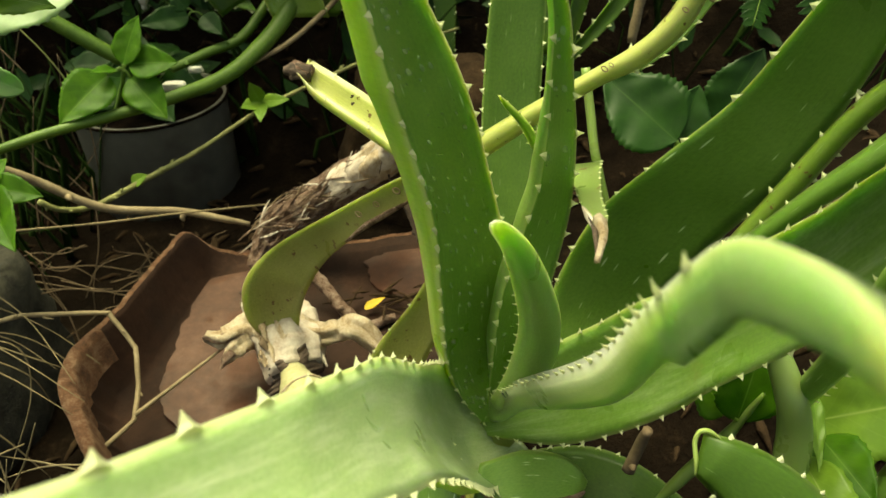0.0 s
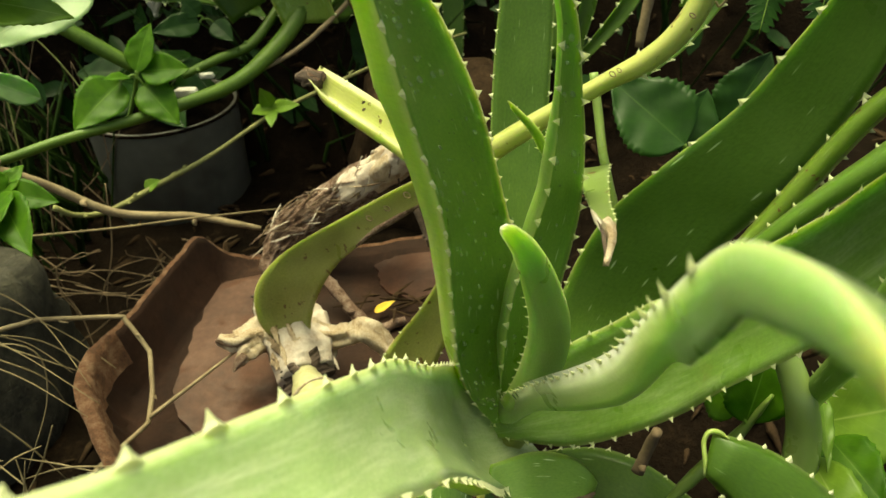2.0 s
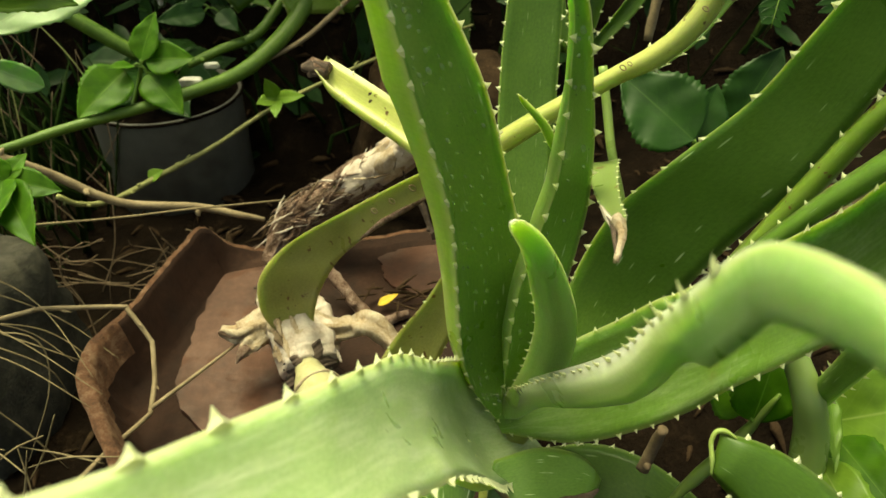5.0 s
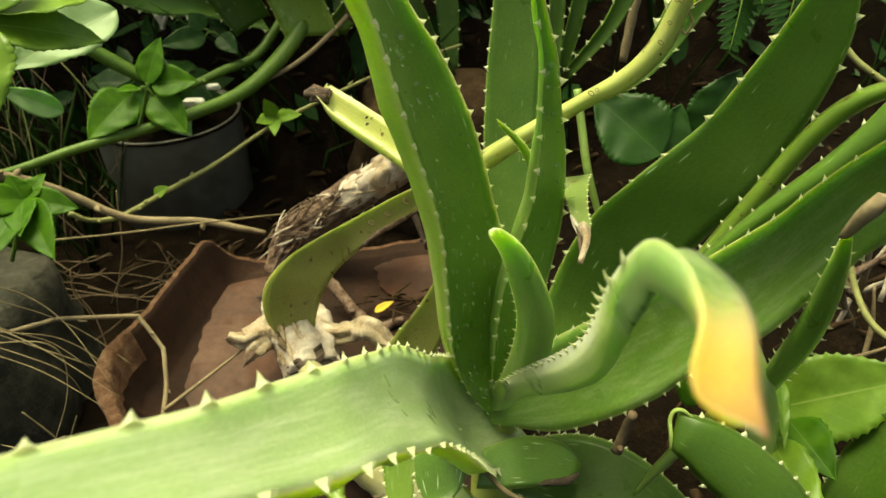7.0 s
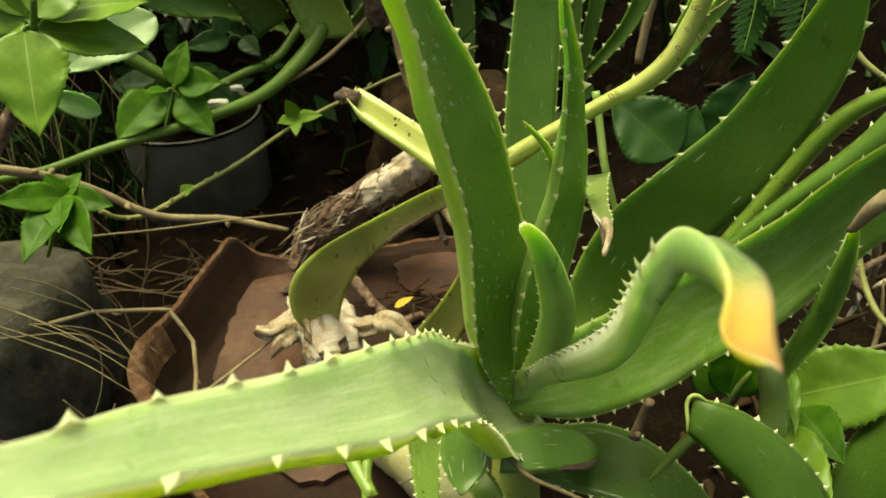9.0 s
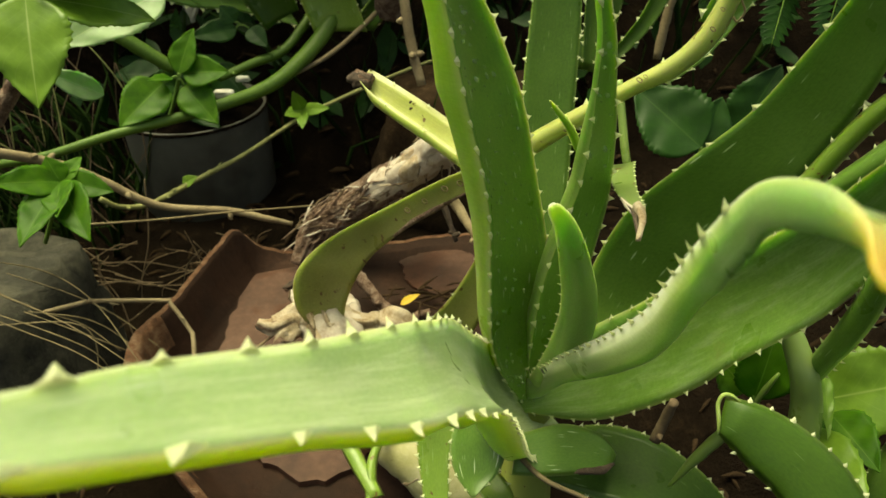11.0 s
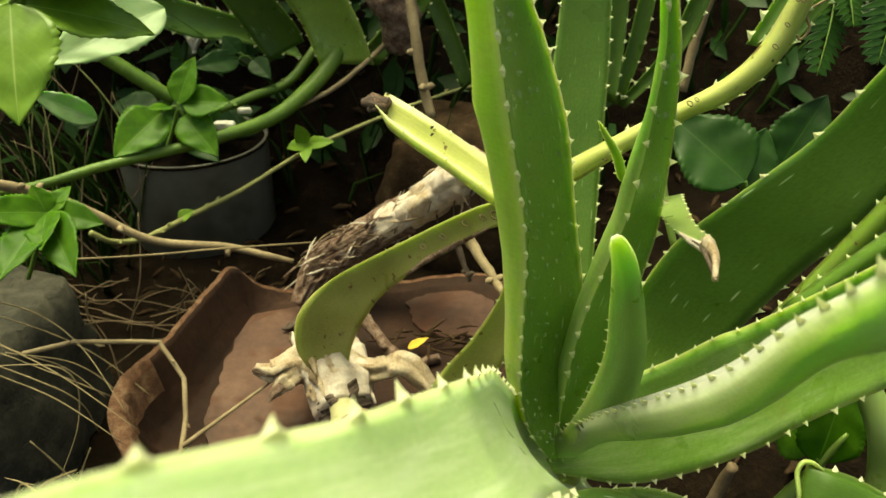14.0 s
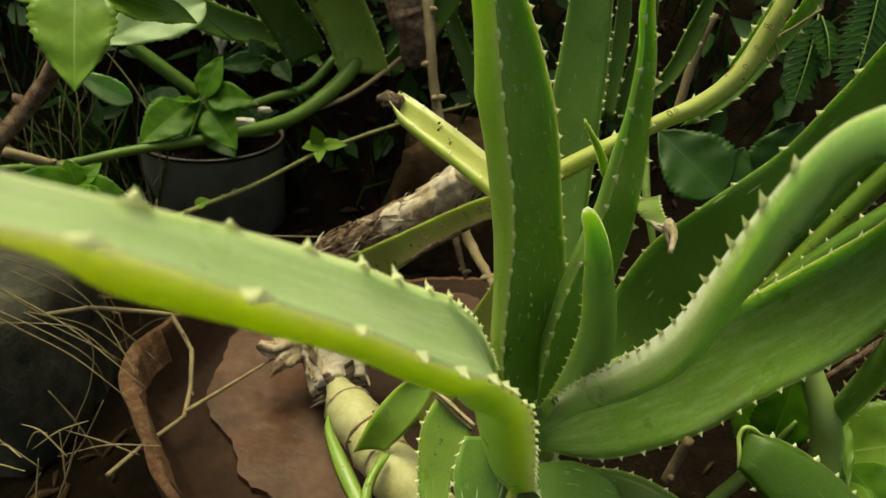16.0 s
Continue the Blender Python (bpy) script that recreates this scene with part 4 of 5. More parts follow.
aloe_leaf(old, [((0.001, 0.372, 0.451), (0.005, 0.364, 0.437)), ((-0.023, 0.386, 0.438), (-0.017, 0.379, 0.425)), ((-0.075, 0.421, 0.391), (-0.055, 0.408, 0.383)), ((-0.136, 0.446, 0.340), (-0.091, 0.432, 0.339)), ((-0.165, 0.448, 0.305), (-0.111, 0.440, 0.305)), ((-0.169, 0.446, 0.271), (-0.123, 0.450, 0.273)), ((-0.158, 0.444, 0.248), (-0.128, 0.449, 0.250))], aloe_olive, 0.008, 0.003, flip=1, teeth=0, label="bent olive leaf with a scabbed edge")
crumpled("scab", [(-0.016, 0.376, 0.428), (-0.036, 0.391, 0.407), (-0.055, 0.406, 0.386), (-0.073, 0.419, 0.364)], [0.0006, 0.0018, 0.0019, 0.0008], bark, old, "brown scabbed edge", 12, 0.5, seed=12, steps=14)
for k, (at, r) in enumerate((((-0.013, 0.378, 0.436), 0.0020), ((-0.020, 0.382, 0.432), 0.0015), ((-0.031, 0.389, 0.424), 0.0016), ((-0.046, 0.399, 0.408), 0.0014), ((-0.060, 0.409, 0.394), 0.0015))):
    scar(at, r, old)
stem_way = [(-0.162, 0.487, 0.257), (-0.143, 0.454, 0.227), (-0.114, 0.385, 0.242), (-0.082, 0.345, 0.238), (-0.048, 0.304, 0.236), (0.02, 0.29, 0.16)]
tube("stem", spline(stem_way, 15), [0.006, 0.006, 0.007, 0.008, 0.009, 0.012, 0.0185, 0.0215, 0.0185, 0.022, 0.019, 0.022, 0.0195, 0.0225, 0.02, 0.02], cream, old, "pale stem ringed with leaf scars", 18, 0.03)
for s in (6, 8, 10, 12):
    p, q = spline(stem_way, 15)[s], spline(stem_way, 15)[s + 1]
    side = (q - p).normalized().orthogonal().normalized()
    up = (q - p).normalized().cross(side)
    hoop = [p + (side * math.cos(k * 0.5236) + up * math.sin(k * 0.5236)) * 0.0192 for k in range(13)]
    tube("scar_ring", hoop, [0.0008, 0.0016, 0.0009, 0.0014] * 3 + [0.0008], husk, old, "thin tan leaf scar", 5, 0.4, s)
spot_rng = random.Random(3)
for k in range(16):
    n, a = spot_rng.uniform(7.2, 11.5), spot_rng.uniform(0.3, 2.8)
    way_ = spline(stem_way, 60)
    p, q = way_[int(n * 4)], way_[int(n * 4) + 1]
    along = (q - p).normalized()
    side = along.cross(Vector((0, 0, 1))).normalized()
    at = p + (side * math.cos(a) + side.cross(along) * math.sin(a)) * 0.0205
    tube("spot", [at - along * 0.0007, at, at + along * 0.0007], [0.0003, spot_rng.uniform(0.0007, 0.0013), 0.0003], charred, old, "dark brown spot", 6, 0.3, k)
crumpled("husk", [(-0.161, 0.483, 0.260), (-0.149, 0.466, 0.242), (-0.135, 0.445, 0.230), (-0.128, 0.429, 0.223)], [0.02, 0.027, 0.027, 0.0235], husk_grey, old, "papery greyish dry sheath", 30, 0.2, seed=1)
neck = spline([(-0.161, 0.483, 0.260), (-0.149, 0.466, 0.242), (-0.135, 0.445, 0.230), (-0.126, 0.424, 0.220)], 30)
rng = random.Random(14)
for k in range(34):
    n, w, a = rng.randrange(0, 20), rng.randrange(6, 11), rng.uniform(-0.3, 3.5)
    lift = Vector((-math.cos(a), -math.sin(a) * 0.75, math.sin(a) * 0.65)).normalized()
    p, e = neck[n], neck[min(30, n + w)]
    r = 0.021 + 0.004 * math.sin(math.pi * (n + 3) / 30)
    tube("papery_strip", [p + lift * r, (p + e) / 2 + lift * (r + 0.002), e + lift * (r + rng.uniform(-0.001, 0.005))], [0.0008, rng.uniform(0.002, 0.0045), 0.0007], (husk, husk_grey, husk, husk, husk_grey, twig_skin)[k % 6], old, "", 6, 0.3, k)
crumpled("husk", [(-0.157, 0.471, 0.251), (-0.167, 0.460, 0.250), (-0.179, 0.451, 0.251), (-0.192, 0.443, 0.247), (-0.206, 0.443, 0.252)], [0.014, 0.0115, 0.0105, 0.0085, 0.004], husk, old, "papery dry sheath", 20, 0.5, seed=2)
crumpled("husk", [(-0.158, 0.464, 0.243), (-0.170, 0.450, 0.246), (-0.180, 0.438, 0.244), (-0.188, 0.428, 0.236)], [0.012, 0.0105, 0.008, 0.003], husk, old, "papery dry sheath", 20, 0.5, seed=3)
crumpled("husk", [(-0.138, 0.462, 0.243), (-0.113, 0.459, 0.240), (-0.094, 0.462, 0.241), (-0.079, 0.457, 0.249), (-0.056, 0.445, 0.232)], [0.011, 0.0075, 0.008, 0.014, 0.008], husk, old, "papery dry sheath", 16, 0.5, seed=4)
crumpled("husk", [(-0.136, 0.435, 0.232), (-0.130, 0.428, 0.226), (-0.125, 0.421, 0.221)], [0.021, 0.024, 0.019], charred, old, "blackened torn sheath", 24, 0.35, seed=5)
for ends in ([(-0.186, 0.444, 0.250), (-0.196, 0.440, 0.250), (-0.207, 0.439, 0.254)], [(-0.181, 0.433, 0.244), (-0.187, 0.427, 0.239), (-0.190, 0.421, 0.235)]):
    crumpled("husk", ends, [0.0048, 0.004, 0.001], bark, old, "dark brown dry tip", 12, 0.3, seed=6)
aloe_leaf(old, [((-0.081, 0.358, 0.254), (-0.036, 0.358, 0.250)), ((-0.049, 0.372, 0.308), (-0.013, 0.367, 0.302)), ((-0.026, 0.374, 0.341), (0.000, 0.369, 0.336)), ((-0.009, 0.377, 0.372), (0.004, 0.375, 0.370)), ((-0.001, 0.380, 0.396), (0.002, 0.381, 0.396))], aloe_olive, 0.008, 0.003, flip=-1, teeth=0.03, tooth=0.0012, label="yellow-green leaf with brown spots")
aloe_leaf(old, [((-0.097, 0.320, 0.257), (-0.073, 0.317, 0.264)), ((-0.085, 0.324, 0.288), (-0.056, 0.315, 0.290)), ((-0.069, 0.332, 0.310), (-0.044, 0.322, 0.311)), ((-0.055, 0.332, 0.324), (-0.043, 0.332, 0.323))], aloe_lime, 0.006, 0.003, flip=-1, teeth=0, label="small green leaf")
aloe_leaf(old, [((-0.038, 0.225, 0.287), (-0.023, 0.226, 0.288)), ((-0.044, 0.251, 0.310), (-0.023, 0.249, 0.314)), ((-0.045, 0.269, 0.334), (-0.016, 0.260, 0.332)), ((-0.036, 0.280, 0.354), (-0.013, 0.268, 0.341))], aloe_lime, 0.007, 0.002, flip=-1, teeth=0.009, tooth=0.002, label="green leaf torn off with a brown edge")
crumpled("torn_edge", [(-0.0370, 0.2800, 0.3545), (-0.0290, 0.2760, 0.3510), (-0.0210, 0.2725, 0.3460), (-0.0125, 0.2680, 0.3415)], [0.0008, 0.0016, 0.0014, 0.0012], husk, old, "dry pinkish-brown torn edge", 10, 0.5, seed=41, steps=8)
crumpled("torn_edge", [(-0.0380, 0.2780, 0.3530), (-0.0300, 0.2735, 0.3490), (-0.0215, 0.2700, 0.3440), (-0.0130, 0.2660, 0.3400)], [0.0006, 0.0010, 0.0012, 0.0008], charred, old, "dark line under the torn edge", 8, 0.5, seed=42, steps=8)
aloe_leaf(old, [((-0.079, 0.257, 0.252), (-0.069, 0.261, 0.254)), ((-0.104, 0.294, 0.261), (-0.093, 0.298, 0.264)), ((-0.119, 0.325, 0.267), (-0.112, 0.327, 0.268)), ((-0.121, 0.342, 0.271), (-0.119, 0.342, 0.271))], aloe_lime, 0.004, 0.001, teeth=0, label="thin lime leaf")
aloe_leaf(old, [((-0.082, 0.251, 0.248), (-0.073, 0.252, 0.247)), ((-0.084, 0.282, 0.261), (-0.076, 0.284, 0.262)), ((-0.075, 0.309, 0.271), (-0.068, 0.309, 0.270))], aloe_lime, 0.004, 0.001, teeth=0, label="thin lime leaf")
trunk_line = [(-0.205, 0.590, 0.214), (-0.186, 0.622, 0.245), (-0.138, 0.635, 0.269), (-0.091, 0.635, 0.301), (-0.051, 0.623, 0.339), (-0.019, 0.596, 0.376)]
crumpled("trunk", trunk_line[:4], [0.008, 0.015, 0.018, 0.017], bark, old, "old fibrous trunk", 40, 0.3, seed=7)
rng = random.Random(4)
trunk_way = spline(trunk_line, 40)
# stacked papery collars round the upper trunk
for k in range(6):
    n = 18 + 3 * k + rng.randrange(2)
    p, e = trunk_way[n], trunk_way[min(40, n + 6)]
    r = rng.uniform(0.0165, 0.02)
    crumpled("papery_collar", [p, p + (e - p) * 0.35, p + (e - p) * 0.8, e], [r * 0.86, r * 1.04, r * rng.uniform(0.98, 1.1), r * 0.8], (husk_grey, husk_grey, husk)[k % 3], old, "pale peeling ring of dry skin", 36, 0.13, seed=30 + k, steps=7)
# shaggy fibres over the lower trunk
for k in range(190):
    s = rng.uniform(0.14, 0.6) if k < 170 else rng.uniform(0.5, 0.98)
    a = rng.uniform(-0.8, 4.0)
    n = int(s * 40)
    p, q = trunk_way[n], trunk_way[min(40, n + 1)]
    ahead = (q - p).normalized() if n < 40 else (p - trunk_way[n - 1]).normalized()
    side = ahead.cross(Vector((0, 0, 1))).normalized()
    up = side.cross(ahead)
    lift = side * math.cos(a) + up * math.sin(a)
    slant = lift.cross(ahead)
    run = (ahead * rng.choice((-1, 1)) + slant * rng.uniform(-0.9, 0.9)).normalized() * rng.uniform(0.014, 0.034)
    r = rng.uniform(0.014, 0.0205) * min(1.0, 0.55 + s * 2)
    start = p + lift * r
    tube("fibre", [start, start + run * 0.5 + lift * rng.uniform(0.0, 0.003), start + run + lift * rng.uniform(-0.003, 0.003)], [0.0005, rng.uniform(0.0005, 0.0014), 0.0003], (bark, husk_grey, bark, bark, twig_skin)[k % 5] if k < 170 else (husk_grey, husk, twig_skin)[k % 3], old, "", 5, 0.4, k)
# torn skin and pale threads hanging from the trunk
for k in range(16):
    p = trunk_way[rng.randrange(14, 40)] + Vector((rng.uniform(-0.01, 0.01), -0.008, -0.012))
    tube("fibre", [p, p + Vector((rng.uniform(-0.006, 0.006), -0.003, -0.012)), p + Vector((rng.uniform(-0.012, 0.012), -0.002, -rng.uniform(0.02, 0.045)))], [0.0016, 0.001, 0.0004], (husk, charred, twig_skin)[k % 3], old, "", 5, 0.3, k)

# ---- aloes further back ----
rear = thing("aloe_plant", (0.071, 0.495, 0.417), "dark green aloe growing in the shade", "aloe", "aloes at the back")
aloe_leaf(rear, [((0.024, 0.404, 0.354), (0.058, 0.402, 0.355)), ((0.025, 0.459, 0.424), (0.065, 0.456, 0.425)), ((0.028, 0.491, 0.475), (0.069, 0.488, 0.475)), ((0.033, 0.515, 0.519), (0.071, 0.512, 0.519)), ((0.040, 0.548, 0.592), (0.067, 0.546, 0.592)), ((0.050, 0.560, 0.655), (0.051, 0.560, 0.655))], aloe_shaded, 0.016, 0.003, flip=-1, back=aloe_mid, label="upright dark leaf with a pale edge", teeth=0.016)
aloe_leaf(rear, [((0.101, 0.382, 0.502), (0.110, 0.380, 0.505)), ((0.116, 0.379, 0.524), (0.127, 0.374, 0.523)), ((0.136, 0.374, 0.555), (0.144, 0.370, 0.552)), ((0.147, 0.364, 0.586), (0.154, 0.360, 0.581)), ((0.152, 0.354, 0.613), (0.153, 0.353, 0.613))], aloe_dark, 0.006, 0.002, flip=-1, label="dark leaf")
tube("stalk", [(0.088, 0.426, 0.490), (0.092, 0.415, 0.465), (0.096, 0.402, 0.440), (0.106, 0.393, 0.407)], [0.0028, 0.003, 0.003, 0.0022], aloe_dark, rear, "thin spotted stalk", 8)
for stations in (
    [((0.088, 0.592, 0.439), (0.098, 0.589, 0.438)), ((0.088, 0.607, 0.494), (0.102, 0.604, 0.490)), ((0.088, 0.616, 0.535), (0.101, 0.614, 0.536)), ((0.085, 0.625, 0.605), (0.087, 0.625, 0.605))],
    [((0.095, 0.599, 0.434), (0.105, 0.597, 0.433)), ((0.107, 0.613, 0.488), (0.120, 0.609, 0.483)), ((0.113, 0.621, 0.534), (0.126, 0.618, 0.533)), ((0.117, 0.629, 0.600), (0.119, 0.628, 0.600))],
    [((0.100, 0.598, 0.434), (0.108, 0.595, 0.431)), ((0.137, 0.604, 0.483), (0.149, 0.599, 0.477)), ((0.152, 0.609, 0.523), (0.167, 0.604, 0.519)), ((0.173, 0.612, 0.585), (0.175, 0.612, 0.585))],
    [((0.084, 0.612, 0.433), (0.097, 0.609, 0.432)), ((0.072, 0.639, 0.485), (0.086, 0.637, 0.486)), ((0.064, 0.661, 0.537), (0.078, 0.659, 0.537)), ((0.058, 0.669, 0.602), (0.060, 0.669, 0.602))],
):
    aloe_leaf(rear, stations, aloe_shaded, 0.009, 0.003, flip=-1, teeth=0.02, label="dark leaf with white flecks")
aloe_leaf(rear, [((0.128, 0.405, 0.536), (0.134, 0.403, 0.535)), ((0.141, 0.407, 0.566), (0.150, 0.403, 0.563)), ((0.151, 0.407, 0.594), (0.158, 0.404, 0.591)), ((0.159, 0.406, 0.620), (0.160, 0.406, 0.619))], aloe_dark, 0.006, 0.002, flip=-1, teeth=0.014, tooth=0.003, label="dark leaf")
tube("dead_leaf", [(0.162, 0.617, 0.440), (0.167, 0.626, 0.475), (0.173, 0.631, 0.504), (0.182, 0.634, 0.533)], [0.004, 0.0045, 0.004, 0.003], tan_bark, rear, "withered brown leaf", 8, 0.15)

# aloe far back on the bank
far = thing("aloe_plant", (-0.216, 0.937, 0.361), "large aloe with olive leaf bases in deep shade", "aloe", "aloes at the back")
aloe_leaf(far, [((-0.231, 0.917, 0.375), (-0.159, 0.929, 0.372)), ((-0.252, 0.925, 0.426), (-0.176, 0.930, 0.426)), ((-0.279, 0.918, 0.477), (-0.202, 0.926, 0.484)), ((-0.308, 0.901, 0.560), (-0.246, 0.907, 0.566)), ((-0.331, 0.876, 0.666), (-0.328, 0.877, 0.666))], aloe_lime, 0.02, 0.008, flip=-1, teeth=0.03, label="thick olive leaf base")
aloe_leaf(far, [((-0.301, 0.931, 0.373), (-0.256, 0.949, 0.397)), ((-0.332, 0.924, 0.425), (-0.264, 0.942, 0.422)), ((-0.357, 0.905, 0.479), (-0.302, 0.924, 0.483)), ((-0.382, 0.875, 0.562), (-0.345, 0.889, 0.567)), ((-0.408, 0.847, 0.638), (-0.406, 0.847, 0.638))], aloe_shaded, 0.02, 0.008, flip=-1, teeth=0.03, label="dark leaf")
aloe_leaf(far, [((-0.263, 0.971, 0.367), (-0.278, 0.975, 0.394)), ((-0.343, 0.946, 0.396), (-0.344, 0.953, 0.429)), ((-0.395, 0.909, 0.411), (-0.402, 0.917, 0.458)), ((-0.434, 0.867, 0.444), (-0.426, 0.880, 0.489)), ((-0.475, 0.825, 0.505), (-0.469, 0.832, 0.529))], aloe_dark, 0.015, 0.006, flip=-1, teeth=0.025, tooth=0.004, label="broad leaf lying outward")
aloe_leaf(far, [((-0.198, 0.972, 0.360), (-0.157, 0.977, 0.359)), ((-0.133, 0.999, 0.434), (-0.097, 0.999, 0.423)), ((-0.093, 1.013, 0.493), (-0.062, 1.013, 0.486)), ((-0.034, 1.025, 0.605), (-0.030, 1.025, 0.605))], aloe_shaded, 0.012, 0.004, flip=-1, teeth=0.03, label="dark leaf")
aloe_leaf(far, [((-0.043, 1.024, 0.312), (-0.017, 1.021, 0.305)), ((-0.079, 1.045, 0.392), (-0.049, 1.045, 0.388)), ((-0.113, 1.056, 0.455), (-0.084, 1.058, 0.455)), ((-0.161, 1.065, 0.560), (-0.157, 1.065, 0.560))], aloe_shaded, 0.012, 0.004, flip=-1, teeth=0.03, label="dark leaf")
aloe_leaf(far, [((-0.016, 0.997, 0.295), (0.005, 0.995, 0.291)), ((-0.028, 1.025, 0.389), (0.006, 1.024, 0.390)), ((-0.042, 1.039, 0.459), (-0.005, 1.039, 0.459)), ((-0.049, 1.053, 0.576), (-0.044, 1.054, 0.576))], aloe_shaded, 0.012, 0.004, flip=-1, teeth=0.03, label="dark leaf")
tube("stem", [(-0.142, 0.961, 0.514), (-0.136, 0.952, 0.458), (-0.124, 0.947, 0.430), (-0.130, 0.957, 0.389)], [0.03, 0.032, 0.028, 0.02], bark, far, "reddish-brown old stump", 12, 0.15)


# ---- climbing stems and twigs ----
def sharp(points):
    """The same line with hard bends at its inner points."""
    pts = [Vector(p) for p in points]
    out = [pts[0]]
    for a, b, c in zip(pts, pts[1:], pts[2:]):
        out += [b + (a - b).normalized() * 0.004, b + (c - b).normalized() * 0.004]
    return out + [pts[-1]]


def stem_thing(name, points, radii, mat, label, category, sides=8, wobble=0.0, knots=0, seed=0):
    """A single stem or twig; knots: little swellings along it."""
    top = thing(name, points[0], label, category)
    tube("stem", points, radii, mat, top, "", sides, wobble, seed)
    rng, line = random.Random(seed), spline(points, 40)
    r = radii if isinstance(radii, (int, float)) else radii[0]
    for k in range(knots):
        n = rng.randrange(2, 38)
        p, q = line[n], line[n + 1]
        side = (q - p).orthogonal().normalized()
        side.rotate(Matrix.Rotation(rng.uniform(0, 6.28), 3, (q - p).normalized()))
        tube("knot", [p - side * r * 0.3, p + side * r * 1.2, p + side * r * 1.8 + (q - p) * 0.3], [r * 0.8, r * 0.6, r * 0.15], mat, top, "", 6)
    return top


stem_thing("vine", [(-0.501, 0.567, 0.345), (-0.466, 0.615, 0.334), (-0.422, 0.668, 0.333), (-0.364, 0.711, 0.335), (-0.317, 0.765, 0.333), (-0.271, 0.826, 0.336), (-0.233, 0.897, 0.358), (-0.208, 0.942, 0.387)], [0.004, 0.0048, 0.0055, 0.006, 0.0075, 0.009, 0.011, 0.012], vine_skin, "thick green climbing stem in front of the bucket", "vine", 10, 0.03, 9, 1)
stem_thing("vine", [(-0.345, 0.835, 0.339), (-0.311, 0.872, 0.346), (-0.273, 0.907, 0.354), (-0.242, 0.956, 0.387)], [0.005, 0.006, 0.0065, 0.007], vine_skin, "green stem in the shade", "vine", 10, 0.04, 3, 2)
stem_thing("vine", [(-0.464, 0.790, 0.424), (-0.443, 0.796, 0.406), (-0.416, 0.802, 0.383), (-0.389, 0.807, 0.361)], [0.008, 0.009, 0.009, 0.008], vine_skin, "pale green stem among the leaves", "vine", 10, 0.03, 0, 3)
stem_thing("twig", [(-0.477, 0.545, 0.374), (-0.439, 0.575, 0.348), (-0.408, 0.595, 0.320), (-0.356, 0.612, 0.276), (-0.291, 0.641, 0.253), (-0.251, 0.648, 0.239), (-0.222, 0.651, 0.230)], [0.0055, 0.005, 0.005, 0.0045, 0.0045, 0.004, 0.0025], tan_bark, "long tan woody twig", "twig", 8, 0.06, 6, 4)
sprig = stem_thing("sprig", [(-0.413, 0.601, 0.290), (-0.399, 0.613, 0.273), (-0.380, 0.642, 0.261), (-0.352, 0.693, 0.260), (-0.303, 0.753, 0.268), (-0.238, 0.817, 0.292), (-0.142, 0.878, 0.319), (-0.062, 0.942, 0.330), (0.010, 0.995, 0.335)], [0.003, 0.003, 0.0032, 0.0032, 0.003, 0.0026, 0.0025, 0.002, 0.002], twine_green, "thin knobbly twig with a few bright leaflets", "twig", 8, 0.1, 16, 5)
for tip, w in (((-0.243, 0.809, 0.330), 0.021), ((-0.199, 0.811, 0.309), 0.019), ((-0.254, 0.796, 0.305), 0.02), ((-0.231, 0.786, 0.292), 0.018)):
    broad_leaf(sprig, (-0.237, 0.821, 0.301), tip, (0.1, -0.75, 0.65), w, leaf_bright, 4, 0.15, 0.05, "bright young leaflet")
broad_leaf(sprig, (-0.360, 0.689, 0.260), (-0.342, 0.691, 0.271), (0, -0.7, 0.7), 0.016, leaf_bright, 4, label="bright young leaflet")
stem_thing("twig", sharp([(-0.383, 0.419, 0.281), (-0.350, 0.436, 0.281), (-0.290, 0.456, 0.267), (-0.267, 0.440, 0.241), (-0.259, 0.412, 0.223), (-0.254, 0.383, 0.215), (-0.273, 0.341, 0.217), (-0.281, 0.307, 0.222)]), [0.0021] * 14, tan_bark, "angled dead twig across the clay dish", "twig", 7, 0.08, 7, 6)
stem_thing("twig", [(-0.193, 0.442, 0.239), (-0.217, 0.419, 0.231), (-0.252, 0.383, 0.221)], [0.0012, 0.0016, 0.002], tan_bark, "thin dead twig over the dish", "twig", 6, 0.05, 2, 7)
stem_thing("twig", [(-0.415, 0.546, 0.291), (-0.352, 0.587, 0.273), (-0.285, 0.624, 0.261), (-0.198, 0.667, 0.246)], [0.001, 0.0012, 0.0012, 0.0008], straw, "straight dry grass stalk by the bucket", "straw", 6, 0.05, 0, 8)
stem_thing("twig", [(-0.100, 0.797, 0.506), (-0.091, 0.776, 0.451), (-0.085, 0.766, 0.410), (-0.072, 0.751, 0.362)], [0.007, 0.006, 0.006, 0.0055], tan_bark, "speckled brown hanging twig", "twig", 8, 0.08, 6, 9)
stem_thing("root", [(-0.333, 0.810, 0.319), (-0.272, 0.856, 0.329), (-0.204, 0.901, 0.353), (-0.132, 0.958, 0.407), (-0.102, 0.969, 0.442)], [0.0025, 0.003, 0.0035, 0.0035, 0.003], tan_bark, "brown root running up the bank", "root", 7, 0.1, 4, 10)
stem_thing("root", [(-0.035, 0.537, 0.344), (-0.023, 0.526, 0.325), (-0.008, 0.505, 0.312), (0.002, 0.487, 0.304)], [0.005, 0.005, 0.0045, 0.003], tan_bark, "brown root hanging under the leaves", "root", 7, 0.15, 2, 11)
